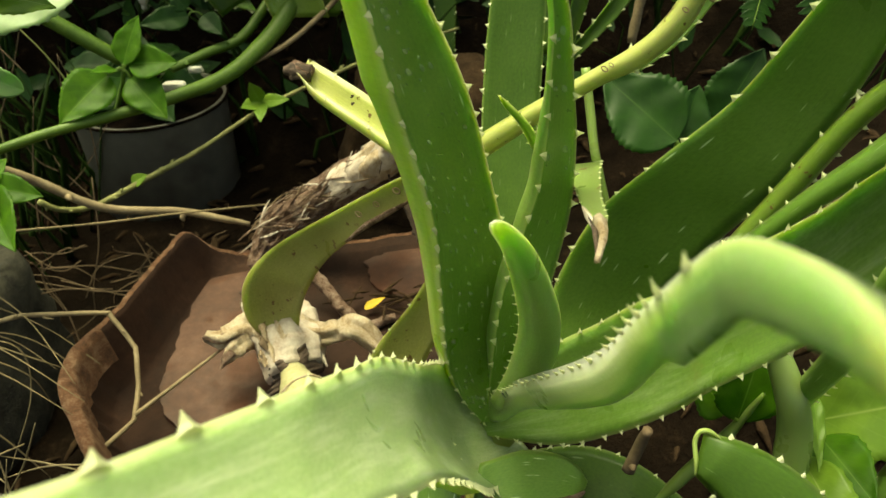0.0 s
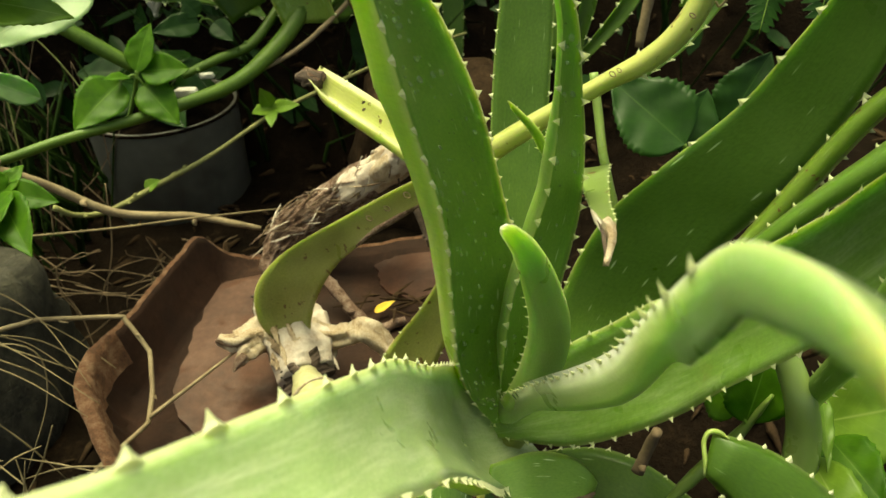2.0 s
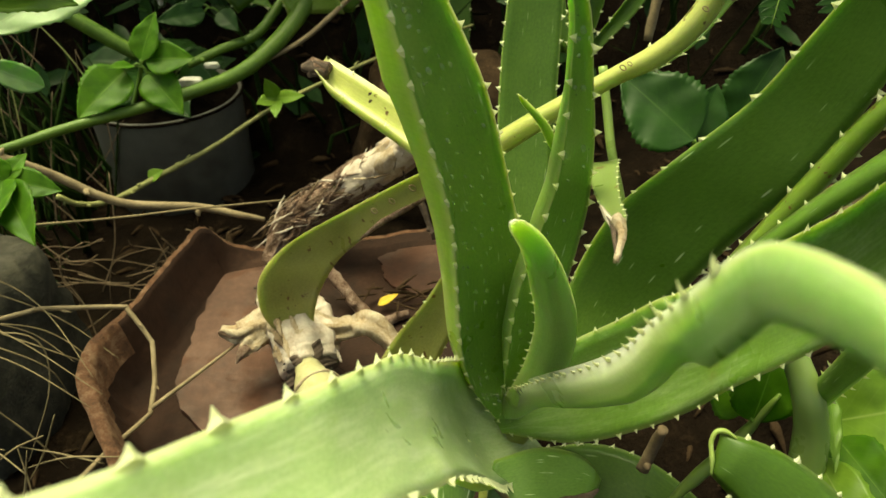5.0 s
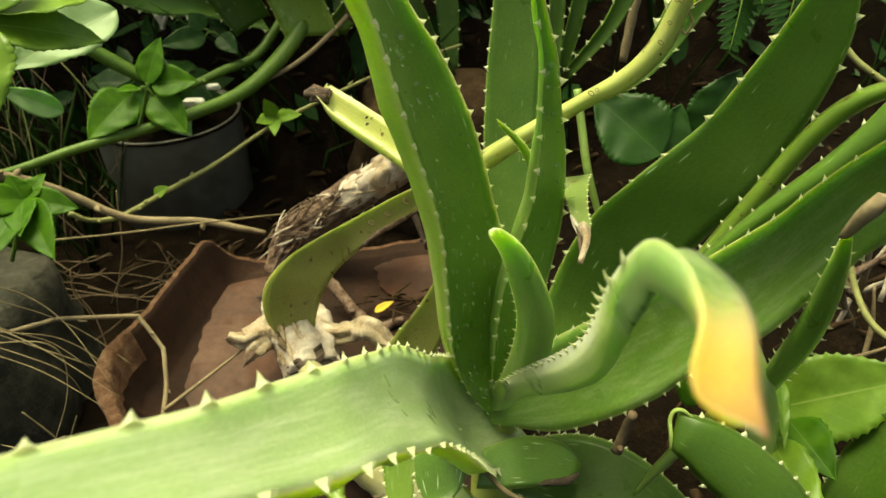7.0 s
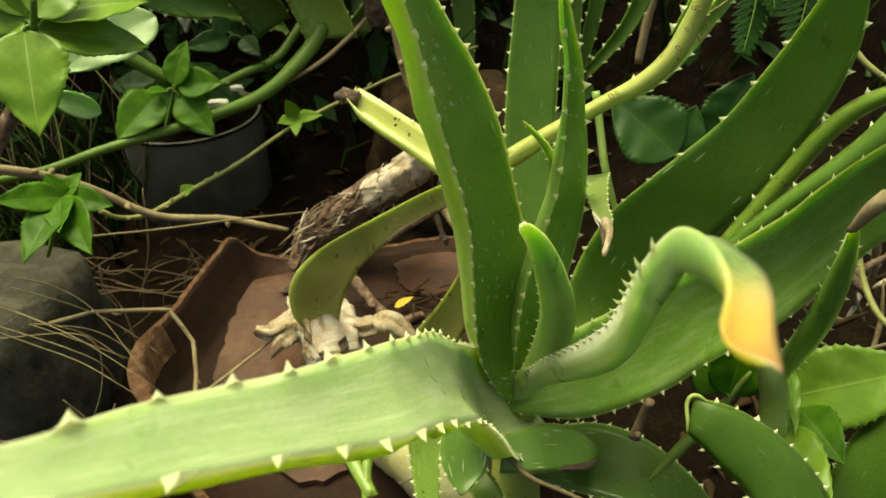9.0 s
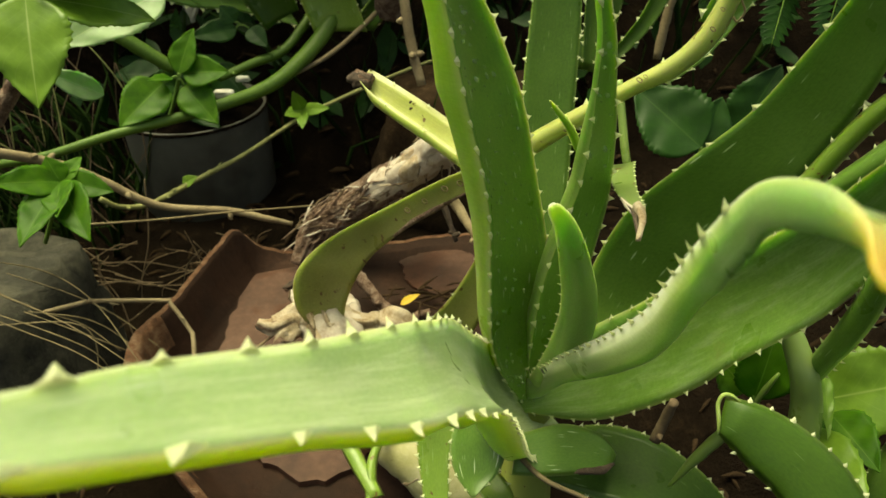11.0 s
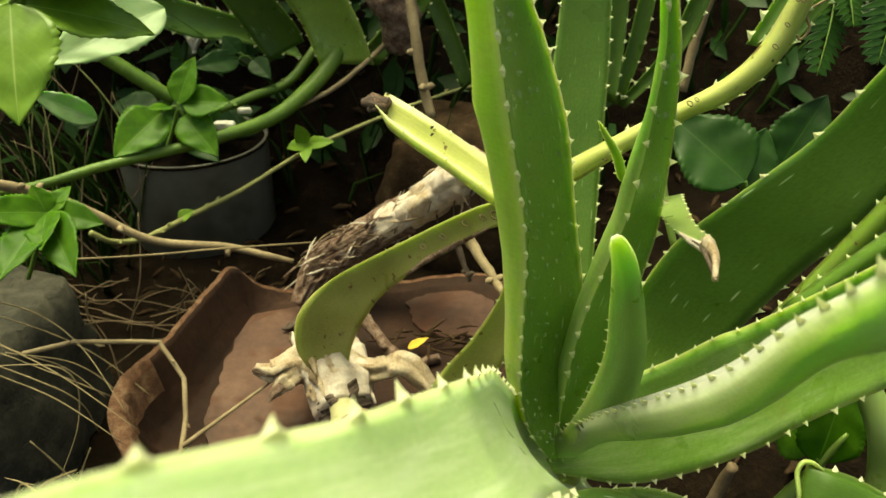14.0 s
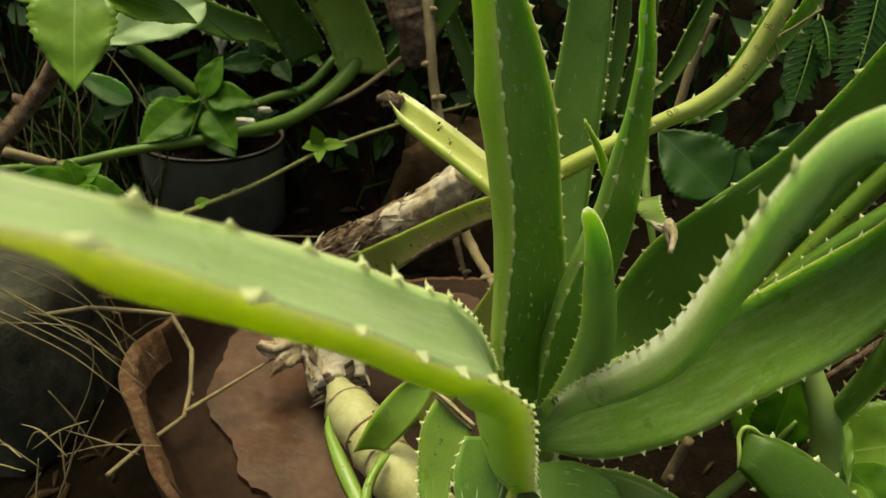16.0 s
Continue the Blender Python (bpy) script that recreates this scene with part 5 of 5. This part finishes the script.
stem_thing("root", [(-0.043, 0.553, 0.333), (-0.035, 0.540, 0.310), (-0.026, 0.527, 0.289)], [0.004, 0.003, 0.002], charred, "dark dry root under the leaves", "root", 7, 0.2, 2, 12)
stem_thing("root", [(-0.143, 0.569, 0.233), (-0.116, 0.546, 0.211), (-0.087, 0.524, 0.193), (-0.054, 0.532, 0.197)], [0.006, 0.006, 0.007, 0.004], bark, "dead brown stem lying in the clay dish", "root", 8, 0.2, 2, 13)
stem_thing("twig", [(0.097, 0.239, 0.341), (0.100, 0.240, 0.356), (0.102, 0.237, 0.375)], [0.0034, 0.0032, 0.0026], twig_skin, "broken brown twig stub", "twig", 8, 0.1, 1, 14)
stem_thing("root", [(0.020, 0.249, 0.312), (0.034, 0.232, 0.312), (0.055, 0.224, 0.308), (0.082, 0.212, 0.304)], [0.0018, 0.0016, 0.0014, 0.001], straw, "pale thin aerial root", "root", 6, 0.05, 0, 15)
stem_thing("root", [(0.143, 0.332, 0.584), (0.134, 0.334, 0.575), (0.127, 0.336, 0.568), (0.129, 0.334, 0.561), (0.126, 0.334, 0.556), (0.124, 0.335, 0.558)], 0.0007, straw, "fine curled root thread", "root", 5, 0.0, 0, 16)
stem_thing("twig", [(0.261, 0.354, 0.412), (0.264, 0.334, 0.388), (0.267, 0.308, 0.377), (0.280, 0.282, 0.375)], [0.002, 0.0022, 0.0022, 0.002], twine_green, "thin lime-green twig behind the aloe", "twig", 7, 0.05, 2, 17)
stem_thing("twig", [(0.265, 0.453, 0.519), (0.279, 0.439, 0.502), (0.299, 0.423, 0.489)], [0.002, 0.0022, 0.0022], twine_green, "thin lime-green twig behind the aloe", "twig", 7, 0.05, 2, 18)

# dead twigs between dish and bucket
brush = thing("dead_brush", (-0.372, 0.604, 0.214), "tangle of thin dead twigs beside the bucket", "twigs")
rng = random.Random(11)
for k in range(34):
    x, y, a = rng.uniform(120, 330), rng.uniform(400, 560), rng.uniform(0, 6.28)
    c = Vector((-0.62 + 0.0011 * x, 0.62 + rng.uniform(-0.06, 0.08), 0.36 - 0.00042 * y))
    t = Vector((math.cos(a), rng.uniform(-0.4, 0.4), math.sin(a) * 0.6)).normalized() * rng.uniform(0.03, 0.08)
    tube("twig", [c - t, c + Vector((rng.uniform(-0.01, 0.01), 0, rng.uniform(-0.01, 0.01))), c + t * 0.7, c + t + Vector((rng.uniform(-0.02, 0.02), 0, rng.uniform(-0.02, 0.01)))], [0.0008, 0.0008, 0.0006, 0.0004], twig_skin, brush, "", 5, 0.1, k)

# dry twigs and leaf stalks on the ground behind the aloe
dry = thing("dead_brush", (0.310, 0.405, 0.334), "heap of grey-brown dead stalks behind the aloe", "twigs")
for k in range(26):
    c = Vector((0.295, 0.375, 0.357)) + Vector((rng.uniform(-0.05, 0.09), rng.uniform(-0.04, 0.08), rng.uniform(-0.06, 0.04)))
    a = rng.uniform(0.3, 2.2)
    t = Vector((math.cos(a), rng.uniform(-0.5, 0.5), math.sin(a))).normalized() * rng.uniform(0.03, 0.07)
    tube("stalk", [c - t, c + Vector((rng.uniform(-0.008, 0.008), 0, 0)), c + t], [0.002, rng.uniform(0.002, 0.005), 0.001], (tan_bark, bark, litter_skin, husk_grey)[k % 4], dry, "", 6, 0.25, k)

scrub = thing("dead_brush", (-0.466, 0.591, 0.289), "thin pale dead stalks in front of the dark bank", "twigs")
for k in range(30):
    c = Vector((rng.uniform(-0.62, -0.45), rng.uniform(0.66, 0.86), rng.uniform(0.2, 0.4)))
    a = rng.uniform(0.6, 2.6)
    t = Vector((math.cos(a), rng.uniform(-0.3, 0.3), math.sin(a))).normalized() * rng.uniform(0.03, 0.09)
    tube("stalk", [c - t, c + Vector((rng.uniform(-0.01, 0.01), 0, rng.uniform(-0.01, 0.01))), c + t], [0.0009, 0.0008, 0.0004], (twig_skin, twig_skin, twine_green)[k % 3], scrub, "", 5, 0.1, k)

# dry grass over the stone
hay = thing("dry_grass", (-0.394, 0.427, 0.229), "bent straw-coloured dry grass over the stone", "grass")
for k in range(9):
    low, out = rng.uniform(-0.035, 0.03), rng.uniform(-0.02, 0.03)
    a, b, c, d = Vector((-0.417, 0.384, 0.321)), Vector((-0.370, 0.401, 0.292)), Vector((-0.345, 0.396, 0.262)), Vector((-0.328, 0.373, 0.223))
    move = Vector((out, rng.uniform(-0.03, 0.04), low))
    bend = Vector((rng.uniform(-0.022, 0.022), rng.uniform(-0.02, 0.02), rng.uniform(-0.012, 0.018)))
    tube("stalk", [a + move, b + move + bend, c + move * 1.1, d + move * rng.uniform(0.6, 1.6) - bend * 2], [0.0004, 0.0007, 0.0006, 0.0003], straw, hay, "", 5, 0.05, k)
for k in range(15):
    at = Vector((-0.334, 0.299, 0.235)) + Vector((rng.uniform(-0.04, 0.05), rng.uniform(-0.03, 0.03), rng.uniform(-0.03, 0.03)))
    t = Vector((rng.uniform(-1, 1), rng.uniform(-0.3, 0.3), rng.uniform(-0.8, 1))).normalized() * rng.uniform(0.02, 0.06)
    tube("stalk", [at - t, at, at + t + Vector((0, 0, rng.uniform(-0.02, 0.01)))], [0.0005, 0.0008, 0.0003], straw, hay, "", 5, 0.05, k)


# ---- broad-leaved shrubs ----
def shrub(name, junction, leaves, mat, label, stem=None, stem_r=0.002, group="leafy shrubs", face=(0.05, -0.7, 0.7), droop=0.12):
    """leaves: (base or None, tip, width[, material])."""
    top = thing(name, junction, label, "shrub", group)
    if stem:
        tube("stem", stem, stem_r, vine_skin, top, "", 7, 0.05)
    for base, tip, width, *other in leaves:
        use = other[0] if other else mat
        turn = Vector(face) + Vector((rand(-0.3, 0.3), rand(-0.2, 0.2), rand(-0.25, 0.25)))
        base = Vector(base or junction)
        start = Vector(junction)
        if (base - start).length > 0.004:
            tube("petiole", [start, (start + base) / 2 + Vector((0, 0, 0.002)), base], stem_r * 0.6, vine_skin, top, "", 6)
        broad_leaf(top, base, tip, turn, width, use, 14 if width > 0.03 else 9, 0.22, droop)
    return top


near = shrub("shrub", (-0.248, 0.337, 0.569), [
    ((-0.252, 0.334, 0.569), (-0.240, 0.293, 0.526), 0.046), ((-0.247, 0.337, 0.568), (-0.198, 0.370, 0.551), 0.034), ((-0.244, 0.341, 0.575), (-0.200, 0.386, 0.576), 0.036),
    ((-0.256, 0.345, 0.571), (-0.298, 0.339, 0.563), 0.036), ((-0.253, 0.347, 0.573), (-0.267, 0.367, 0.607), 0.04), ((-0.255, 0.345, 0.571), (-0.282, 0.343, 0.590), 0.034), ((-0.246, 0.339, 0.575), (-0.226, 0.366, 0.601), 0.036),
], leaf_bright, "leafy sprig with glossy bright green toothed leaves", [(-0.293, 0.384, 0.533), (-0.267, 0.358, 0.553), (-0.248, 0.337, 0.569), (-0.240, 0.334, 0.587)], 0.002)
stem_thing("shrub", [(-0.368, 0.369, 0.439), (-0.342, 0.392, 0.470), (-0.322, 0.404, 0.497), (-0.296, 0.394, 0.533), (-0.284, 0.400, 0.582)], [0.0065, 0.006, 0.0058, 0.005, 0.004], bark, "brown woody shrub stem", "shrub", 9, 0.08, 5, 21)
shrub("shrub", (-0.224, 0.447, 0.547), [((-0.225, 0.446, 0.544), (-0.281, 0.390, 0.527), 0.042)], leaf_under, "pale greyish underside of a hanging leaf", face=(-0.2, -0.6, 0.4))
shrub("shrub", (-0.311, 0.491, 0.450), [((-0.313, 0.491, 0.452), (-0.351, 0.477, 0.478), 0.022)], leaf_under, "pale greyish underside of a hanging leaf", face=(0.1, -0.6, 0.5))
shrub("shrub", (-0.359, 0.744, 0.373), [
    ((-0.375, 0.736, 0.370), (-0.408, 0.674, 0.346), 0.056), ((-0.354, 0.743, 0.364), (-0.312, 0.712, 0.332), 0.046), ((-0.359, 0.746, 0.378), (-0.342, 0.768, 0.426), 0.036), ((-0.354, 0.748, 0.378), (-0.301, 0.747, 0.382), 0.042), ((-0.366, 0.741, 0.374), (-0.381, 0.715, 0.384), 0.018),
], leaf_green, "dark green sprig with toothed leaves above the bucket", [(-0.381, 0.737, 0.321), (-0.367, 0.745, 0.354), (-0.359, 0.744, 0.373)], 0.0025)
# added leaves, darkened like shade, that cover the bucket's mouth
shrub("shrub", (-0.44, 0.95, 0.25), [((-0.44 + 0.04 * math.cos(a), 0.95 + 0.04 * math.sin(a), 0.275 + 0.012 * (k % 3)), (-0.44 + (0.1 + 0.012 * (k % 2)) * math.cos(a), 0.945 + 0.1 * math.sin(a), 0.262 + 0.022 * (k % 3)), 0.045 + 0.006 * (k % 4)) for k, a in enumerate([0.2 + 0.57 * q for q in range(11)])] + [((-0.45, 0.95, 0.285), (-0.48, 0.91, 0.31), 0.045), ((-0.43, 0.95, 0.285), (-0.40, 0.92, 0.315), 0.045), ((-0.44, 0.96, 0.29), (-0.45, 0.99, 0.34), 0.045)], leaf_shaded, "dark leaves added over the grey bucket to hide its rim", droop=0.15)
shrub("shrub", (-0.325, 0.896, 0.391), [((-0.331, 0.893, 0.387), (-0.378, 0.855, 0.390), 0.034), ((-0.315, 0.898, 0.386), (-0.289, 0.879, 0.369), 0.03), ((-0.332, 0.895, 0.395), (-0.348, 0.895, 0.417), 0.03)], leaf_shaded, "dark leaves in the shade of the bank")
shrub("shrub", (-0.373, 0.487, 0.373), [
    (None, (-0.404, 0.448, 0.395), 0.032), (None, (-0.328, 0.485, 0.367), 0.03), (None, (-0.373, 0.410, 0.364), 0.036), (None, (-0.332, 0.433, 0.352), 0.036), (None, (-0.382, 0.492, 0.395), 0.024), (None, (-0.359, 0.505, 0.390), 0.02), (None, (-0.357, 0.441, 0.370), 0.03),
], leaf_green, "fresh green sprig growing above the stone", [(-0.414, 0.495, 0.303), (-0.387, 0.488, 0.347), (-0.373, 0.487, 0.373)], 0.002)
shrub("shrub", (0.145, 0.402, 0.451), [(None, (0.101, 0.431, 0.484), 0.058, leaf_shaded), ((0.147, 0.409, 0.441), (0.163, 0.429, 0.477), 0.036, leaf_shaded)], leaf_shaded, "dark green shaded leaves behind the aloe", [(0.167, 0.417, 0.403), (0.145, 0.402, 0.451)], 0.0015, face=(0.1, -0.75, 0.6), droop=0.05)
shrub("shrub", (0.187, 0.450, 0.441), [(None, (0.210, 0.458, 0.490), 0.042)], leaf_shaded, "toothed dark green leaf behind the aloe", [(0.199, 0.466, 0.387), (0.187, 0.450, 0.441)], 0.0015)
shrub("shrub", (0.193, 0.259, 0.354), [
    ((0.195, 0.259, 0.356), (0.257, 0.242, 0.397), 0.052, leaf_bright), ((0.177, 0.230, 0.364), (0.178, 0.169, 0.370), 0.028, leaf_bright), ((0.195, 0.246, 0.359), (0.199, 0.203, 0.367), 0.030, leaf_green), ((0.185, 0.252, 0.388), (0.178, 0.213, 0.377), 0.009, leaf_bright),
], leaf_bright, "bright green toothed leaves under the aloe", [(0.192, 0.253, 0.292), (0.194, 0.258, 0.326), (0.193, 0.259, 0.354)], 0.0022, face=(0.0, -0.6, 0.8))
shrub("shrub", (0.158, 0.261, 0.354), [(None, (0.166, 0.271, 0.399), 0.036), ((0.154, 0.265, 0.356), (0.137, 0.276, 0.375), 0.028)], leaf_green, "green leaves under the aloe", face=(0.0, -0.6, 0.8))
# out-of-view canopy, added to keep the sun off bank and bucket
shade_canopy = thing("shrub", (-0.9, 1.45, 0.45), "unseen leafy canopy added to shade the bank", "shrub", "leafy shrubs")
rng = random.Random(21)
for k in range(20):
    foot = Vector((-0.85 + rng.uniform(-0.3, 0.5), 1.5 + rng.uniform(-0.1, 0.1), 0.42))
    head = Vector((-1.25 + 1.35 * k / 19 + rng.uniform(-0.06, 0.06), rng.uniform(1.08, 1.3), rng.uniform(1.0, 1.2)))
    middle = (foot + head) / 2 + Vector((0, 0.1, 0.32))
    tube("branch", [foot, middle, head], [0.009, 0.006, 0.002], bark, shade_canopy, "", 7, 0.08, k)
    for i in range(16):
        base = middle + (head - middle) * rng.uniform(0.0, 1.05) + Vector((rng.uniform(-0.08, 0.08), rng.uniform(-0.06, 0.06), rng.uniform(-0.02, 0.05)))
        out = Vector((rng.uniform(-1, 1), rng.uniform(-1, 1), rng.uniform(-0.3, 0.2))).normalized()
        broad_leaf(shade_canopy, base, base + out * rng.uniform(0.1, 0.16), (rng.uniform(-0.4, 0.4), rng.uniform(-0.4, 0.4), 1), rng.uniform(0.06, 0.1), leaf_green, 5, 0.15, 0.15)
tube("side_shoot", [(0.118, 0.254, 0.280), (0.133, 0.255, 0.311), (0.153, 0.261, 0.337), (0.168, 0.262, 0.374)], [0.001, 0.004, 0.004, 0.001], aloe_shaded, aloe, "dark spotted side shoot", 9, 0.08)
aloe_leaf(aloe, [((-0.018, 0.255, 0.345), (0.004, 0.257, 0.346)), ((-0.023, 0.240, 0.333), (0.010, 0.242, 0.333)), ((-0.020, 0.228, 0.322), (0.007, 0.230, 0.322)), ((-0.010, 0.217, 0.313), (-0.008, 0.217, 0.313))], aloe_dark, 0.006, 0.002, flip=1, teeth=0.01, tooth=0.0015, label="dark leaf in the shade")
aloe_leaf(aloe, [((-0.019, 0.252, 0.290), (0.006, 0.256, 0.292)), ((-0.005, 0.237, 0.291), (0.015, 0.240, 0.293)), ((0.008, 0.214, 0.286), (0.022, 0.217, 0.289))], aloe_lime, 0.005, 0.002, flip=1, teeth=0.012, tooth=0.0015, label="pale green lower leaf")


def fern_leaf(base, tip, face, width, pairs, label):
    """A feathery leaf: a midrib with rows of narrow leaflets."""
    top = thing("feather_leaf", base, label, "fern", "feathery leaves")
    base, tip = Vector(base), Vector(tip)
    ahead = (tip - base).normalized()
    side = ahead.cross(Vector(face)).normalized()
    tube("midrib", [base, (base + tip) / 2 + Vector(face) * 0.003, tip], [0.0008, 0.0006, 0.0003], vine_skin, top, "", 6)
    for k in range(pairs):
        s = (k + 1) / (pairs + 1)
        p = base + (tip - base) * s
        w = width / 2 * math.sin(math.pi * (0.25 + 0.7 * s)) ** 0.7
        for sign in (-1, 1):
            broad_leaf(top, p, p + side * sign * w + ahead * w * 0.55, face, (tip - base).length / pairs * 0.95, leaf_shaded, 2, 0.1, 0.05, name="leaflet")


fern_leaf((0.214, 0.496, 0.559), (0.198, 0.456, 0.503), (0.1, -0.8, 0.5), 0.030, 11, "small dark feathery leaf hanging at the back")
fern_leaf((0.216, 0.495, 0.558), (0.218, 0.466, 0.532), (0.1, -0.8, 0.5), 0.022, 7, "small dark feathery leaf hanging at the back")
fern_leaf((0.245, 0.484, 0.581), (0.228, 0.444, 0.514), (0.1, -0.8, 0.5), 0.040, 14, "larger dark feathery leaf hanging at the back")

# ---- small things ----
scraps, rng = [], random.Random(31)
for k in range(16):
    c = Vector((-0.055 + rng.gauss(0, 0.022), 0.555 + rng.gauss(0, 0.012), 0.199 + rng.uniform(0, 0.008)))
    t = Vector((rng.uniform(-1, 1), rng.uniform(-0.35, 0.35), rng.uniform(-0.1, 0.15))).normalized() * rng.uniform(0.008, 0.024)
    scraps.append(tube_data([c - t, c + Vector((0, 0, rng.uniform(0, 0.003))), c + t], [0.0006, rng.uniform(0.0012, 0.0026), 0.0005], 6, 0.35, 3, k))
tagged(joined("bark_scraps", scraps, litter_skin), "brown bark scraps and dry fibres lying in the dish", "litter", kind="stuff")
for k, points in enumerate(([(-0.185, 0.585, 0.200), (-0.196, 0.579, 0.205), (-0.210, 0.570, 0.2), (-0.218, 0.566, 0.2)], [(-0.178, 0.580, 0.205), (-0.190, 0.566, 0.209), (-0.203, 0.556, 0.2)])):
    crumpled("bark_strip", points, [0.002] + [0.0032] * (len(points) - 2) + [0.0008], charred, None, "", 12, 0.5, seed=70 + k, steps=6)

fallen = thing("fallen_leaf", (-0.077, 0.548, 0.202), "small yellow fallen leaf in the clay dish", "leaf")
broad_leaf(fallen, (-0.086, 0.544, 0.197), (-0.066, 0.552, 0.205), (0, -0.3, 1), 0.010, leaf_yellow, 4, 0.3, 0.0)
bloom = thing("dried_flower", (-0.415, 0.967, 0.384), "pale withered flower on a dry stalk", "flower")
for k, (dx, dz) in enumerate(((-0.010, 0.022), (0.004, 0.026), (0.012, 0.018), (-0.002, -0.004))):
    p = Vector((-0.416, 0.966, 0.380))
    tube("petal", [p, p + Vector((dx * 0.5, 0, dz * 0.6)), p + Vector((dx, -0.003, dz))], [0.003, 0.004, 0.0012], petal, bloom, "", 7, 0.15, k)
for at, r in (((-0.325, 0.786, 0.337), 0.009), ((-0.310, 0.823, 0.343), 0.006)):
    boulder("pebble", at, (r * 1.5, r * 0.7, r * 0.6), petal, "smooth white pebble on the bucket's soil", "pebble", 3 + r * 500, "white pebbles")


def build_undergrowth():
    """Grass blades and small leaves that nobody could count, on the bank."""
    rng = random.Random(8)
    pieces = []
    for _ in range(420):
        x, y = rng.uniform(-1.2, 0.9), rng.uniform(0.95, 1.6)
        if rng.random() < 0.3:
            x, y = rng.uniform(-0.75, -0.52), rng.uniform(0.62, 1.0)
        z, tall = ground_height(x, y), rng.uniform(0.08, 0.35)
        lean = Vector((rng.uniform(-0.5, 0.5), rng.uniform(-0.6, 0.2), 1)) * tall
        p = Vector((x, y, z - 0.01))
        w = rng.uniform(0.0015, 0.005)
        q, e = p + lean * 0.55, p + lean + Vector((rng.uniform(-0.06, 0.06), rng.uniform(-0.08, 0.02), -0.1 * tall))
        side = Vector((rng.uniform(-1, 1), rng.uniform(-0.4, 0.4), 0)).normalized() * w
        rise = Vector((0, -w * 0.35, 0))
        v = [p - side, p + rise, p + side, p - rise, q - side, q + rise, q + side, q - rise, e]
        f = [(0, 1, 5, 4), (1, 2, 6, 5), (2, 3, 7, 6), (3, 0, 4, 7), (4, 5, 8), (5, 6, 8), (6, 7, 8), (7, 4, 8)]
        pieces.append((v, f))
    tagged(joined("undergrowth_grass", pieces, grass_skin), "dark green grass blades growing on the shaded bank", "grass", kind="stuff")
    verts, faces = [], []
    for _ in range(1500):
        x, y = rng.uniform(-1.2, 1.0), rng.uniform(1.0, 1.65)
        z = ground_height(x, y) + rng.uniform(0.0, 0.34)
        n = Vector((rng.uniform(-0.6, 0.6), rng.uniform(-1, 0.2), rng.uniform(0, 1))).normalized()
        a = n.orthogonal().normalized()
        a.rotate(Matrix.Rotation(rng.uniform(0, 6.28), 3, n))
        b, r = n.cross(a), rng.uniform(0.012, 0.038)
        c, k = Vector((x, y, z)), len(verts)
        verts += [c - a * r, c - a * r * 0.4 + b * r * 0.42, c + a * r * 0.3 + b * r * 0.4, c + a * r * 1.1, c + a * r * 0.3 - b * r * 0.4, c - a * r * 0.4 - b * r * 0.42, c - n * r * 0.12 - a * r * 0.3, c - n * r * 0.12 + a * r * 0.4]
        faces += [(k, k + 6, k + 1), (k + 1, k + 6, k + 7, k + 2), (k + 2, k + 7, k + 3), (k, k + 5, k + 6), (k + 5, k + 4, k + 7, k + 6), (k + 4, k + 3, k + 7)]
    tagged(mesh_object("undergrowth_leaves", verts, faces, leaf_shaded, uvs=[(0.5 + 0.3 * math.sin(i), (i % 8) / 8) for i in range(len(verts))]), "dense small dark leaves covering the bank", "bush", kind="stuff")


build_undergrowth()


# made-up wall that closes the back and keeps out low sky
def build_wall():
    verts = [(-6, 1.75, -0.1), (6, 1.75, -0.1), (6, 2.0, -0.1), (-6, 2.0, -0.1), (-6, 1.75, 0.9), (6, 1.75, 0.9), (6, 2.0, 0.9), (-6, 2.0, 0.9)]
    faces = [(0, 3, 2, 1), (4, 5, 6, 7), (0, 1, 5, 4), (1, 2, 6, 5), (2, 3, 7, 6), (3, 0, 4, 7)]
    tagged(mesh_object("wall_back", verts, faces, stone, smooth=False), "plain weathered wall added behind the bank to block low sky", "wall", kind="structure")


build_wall()
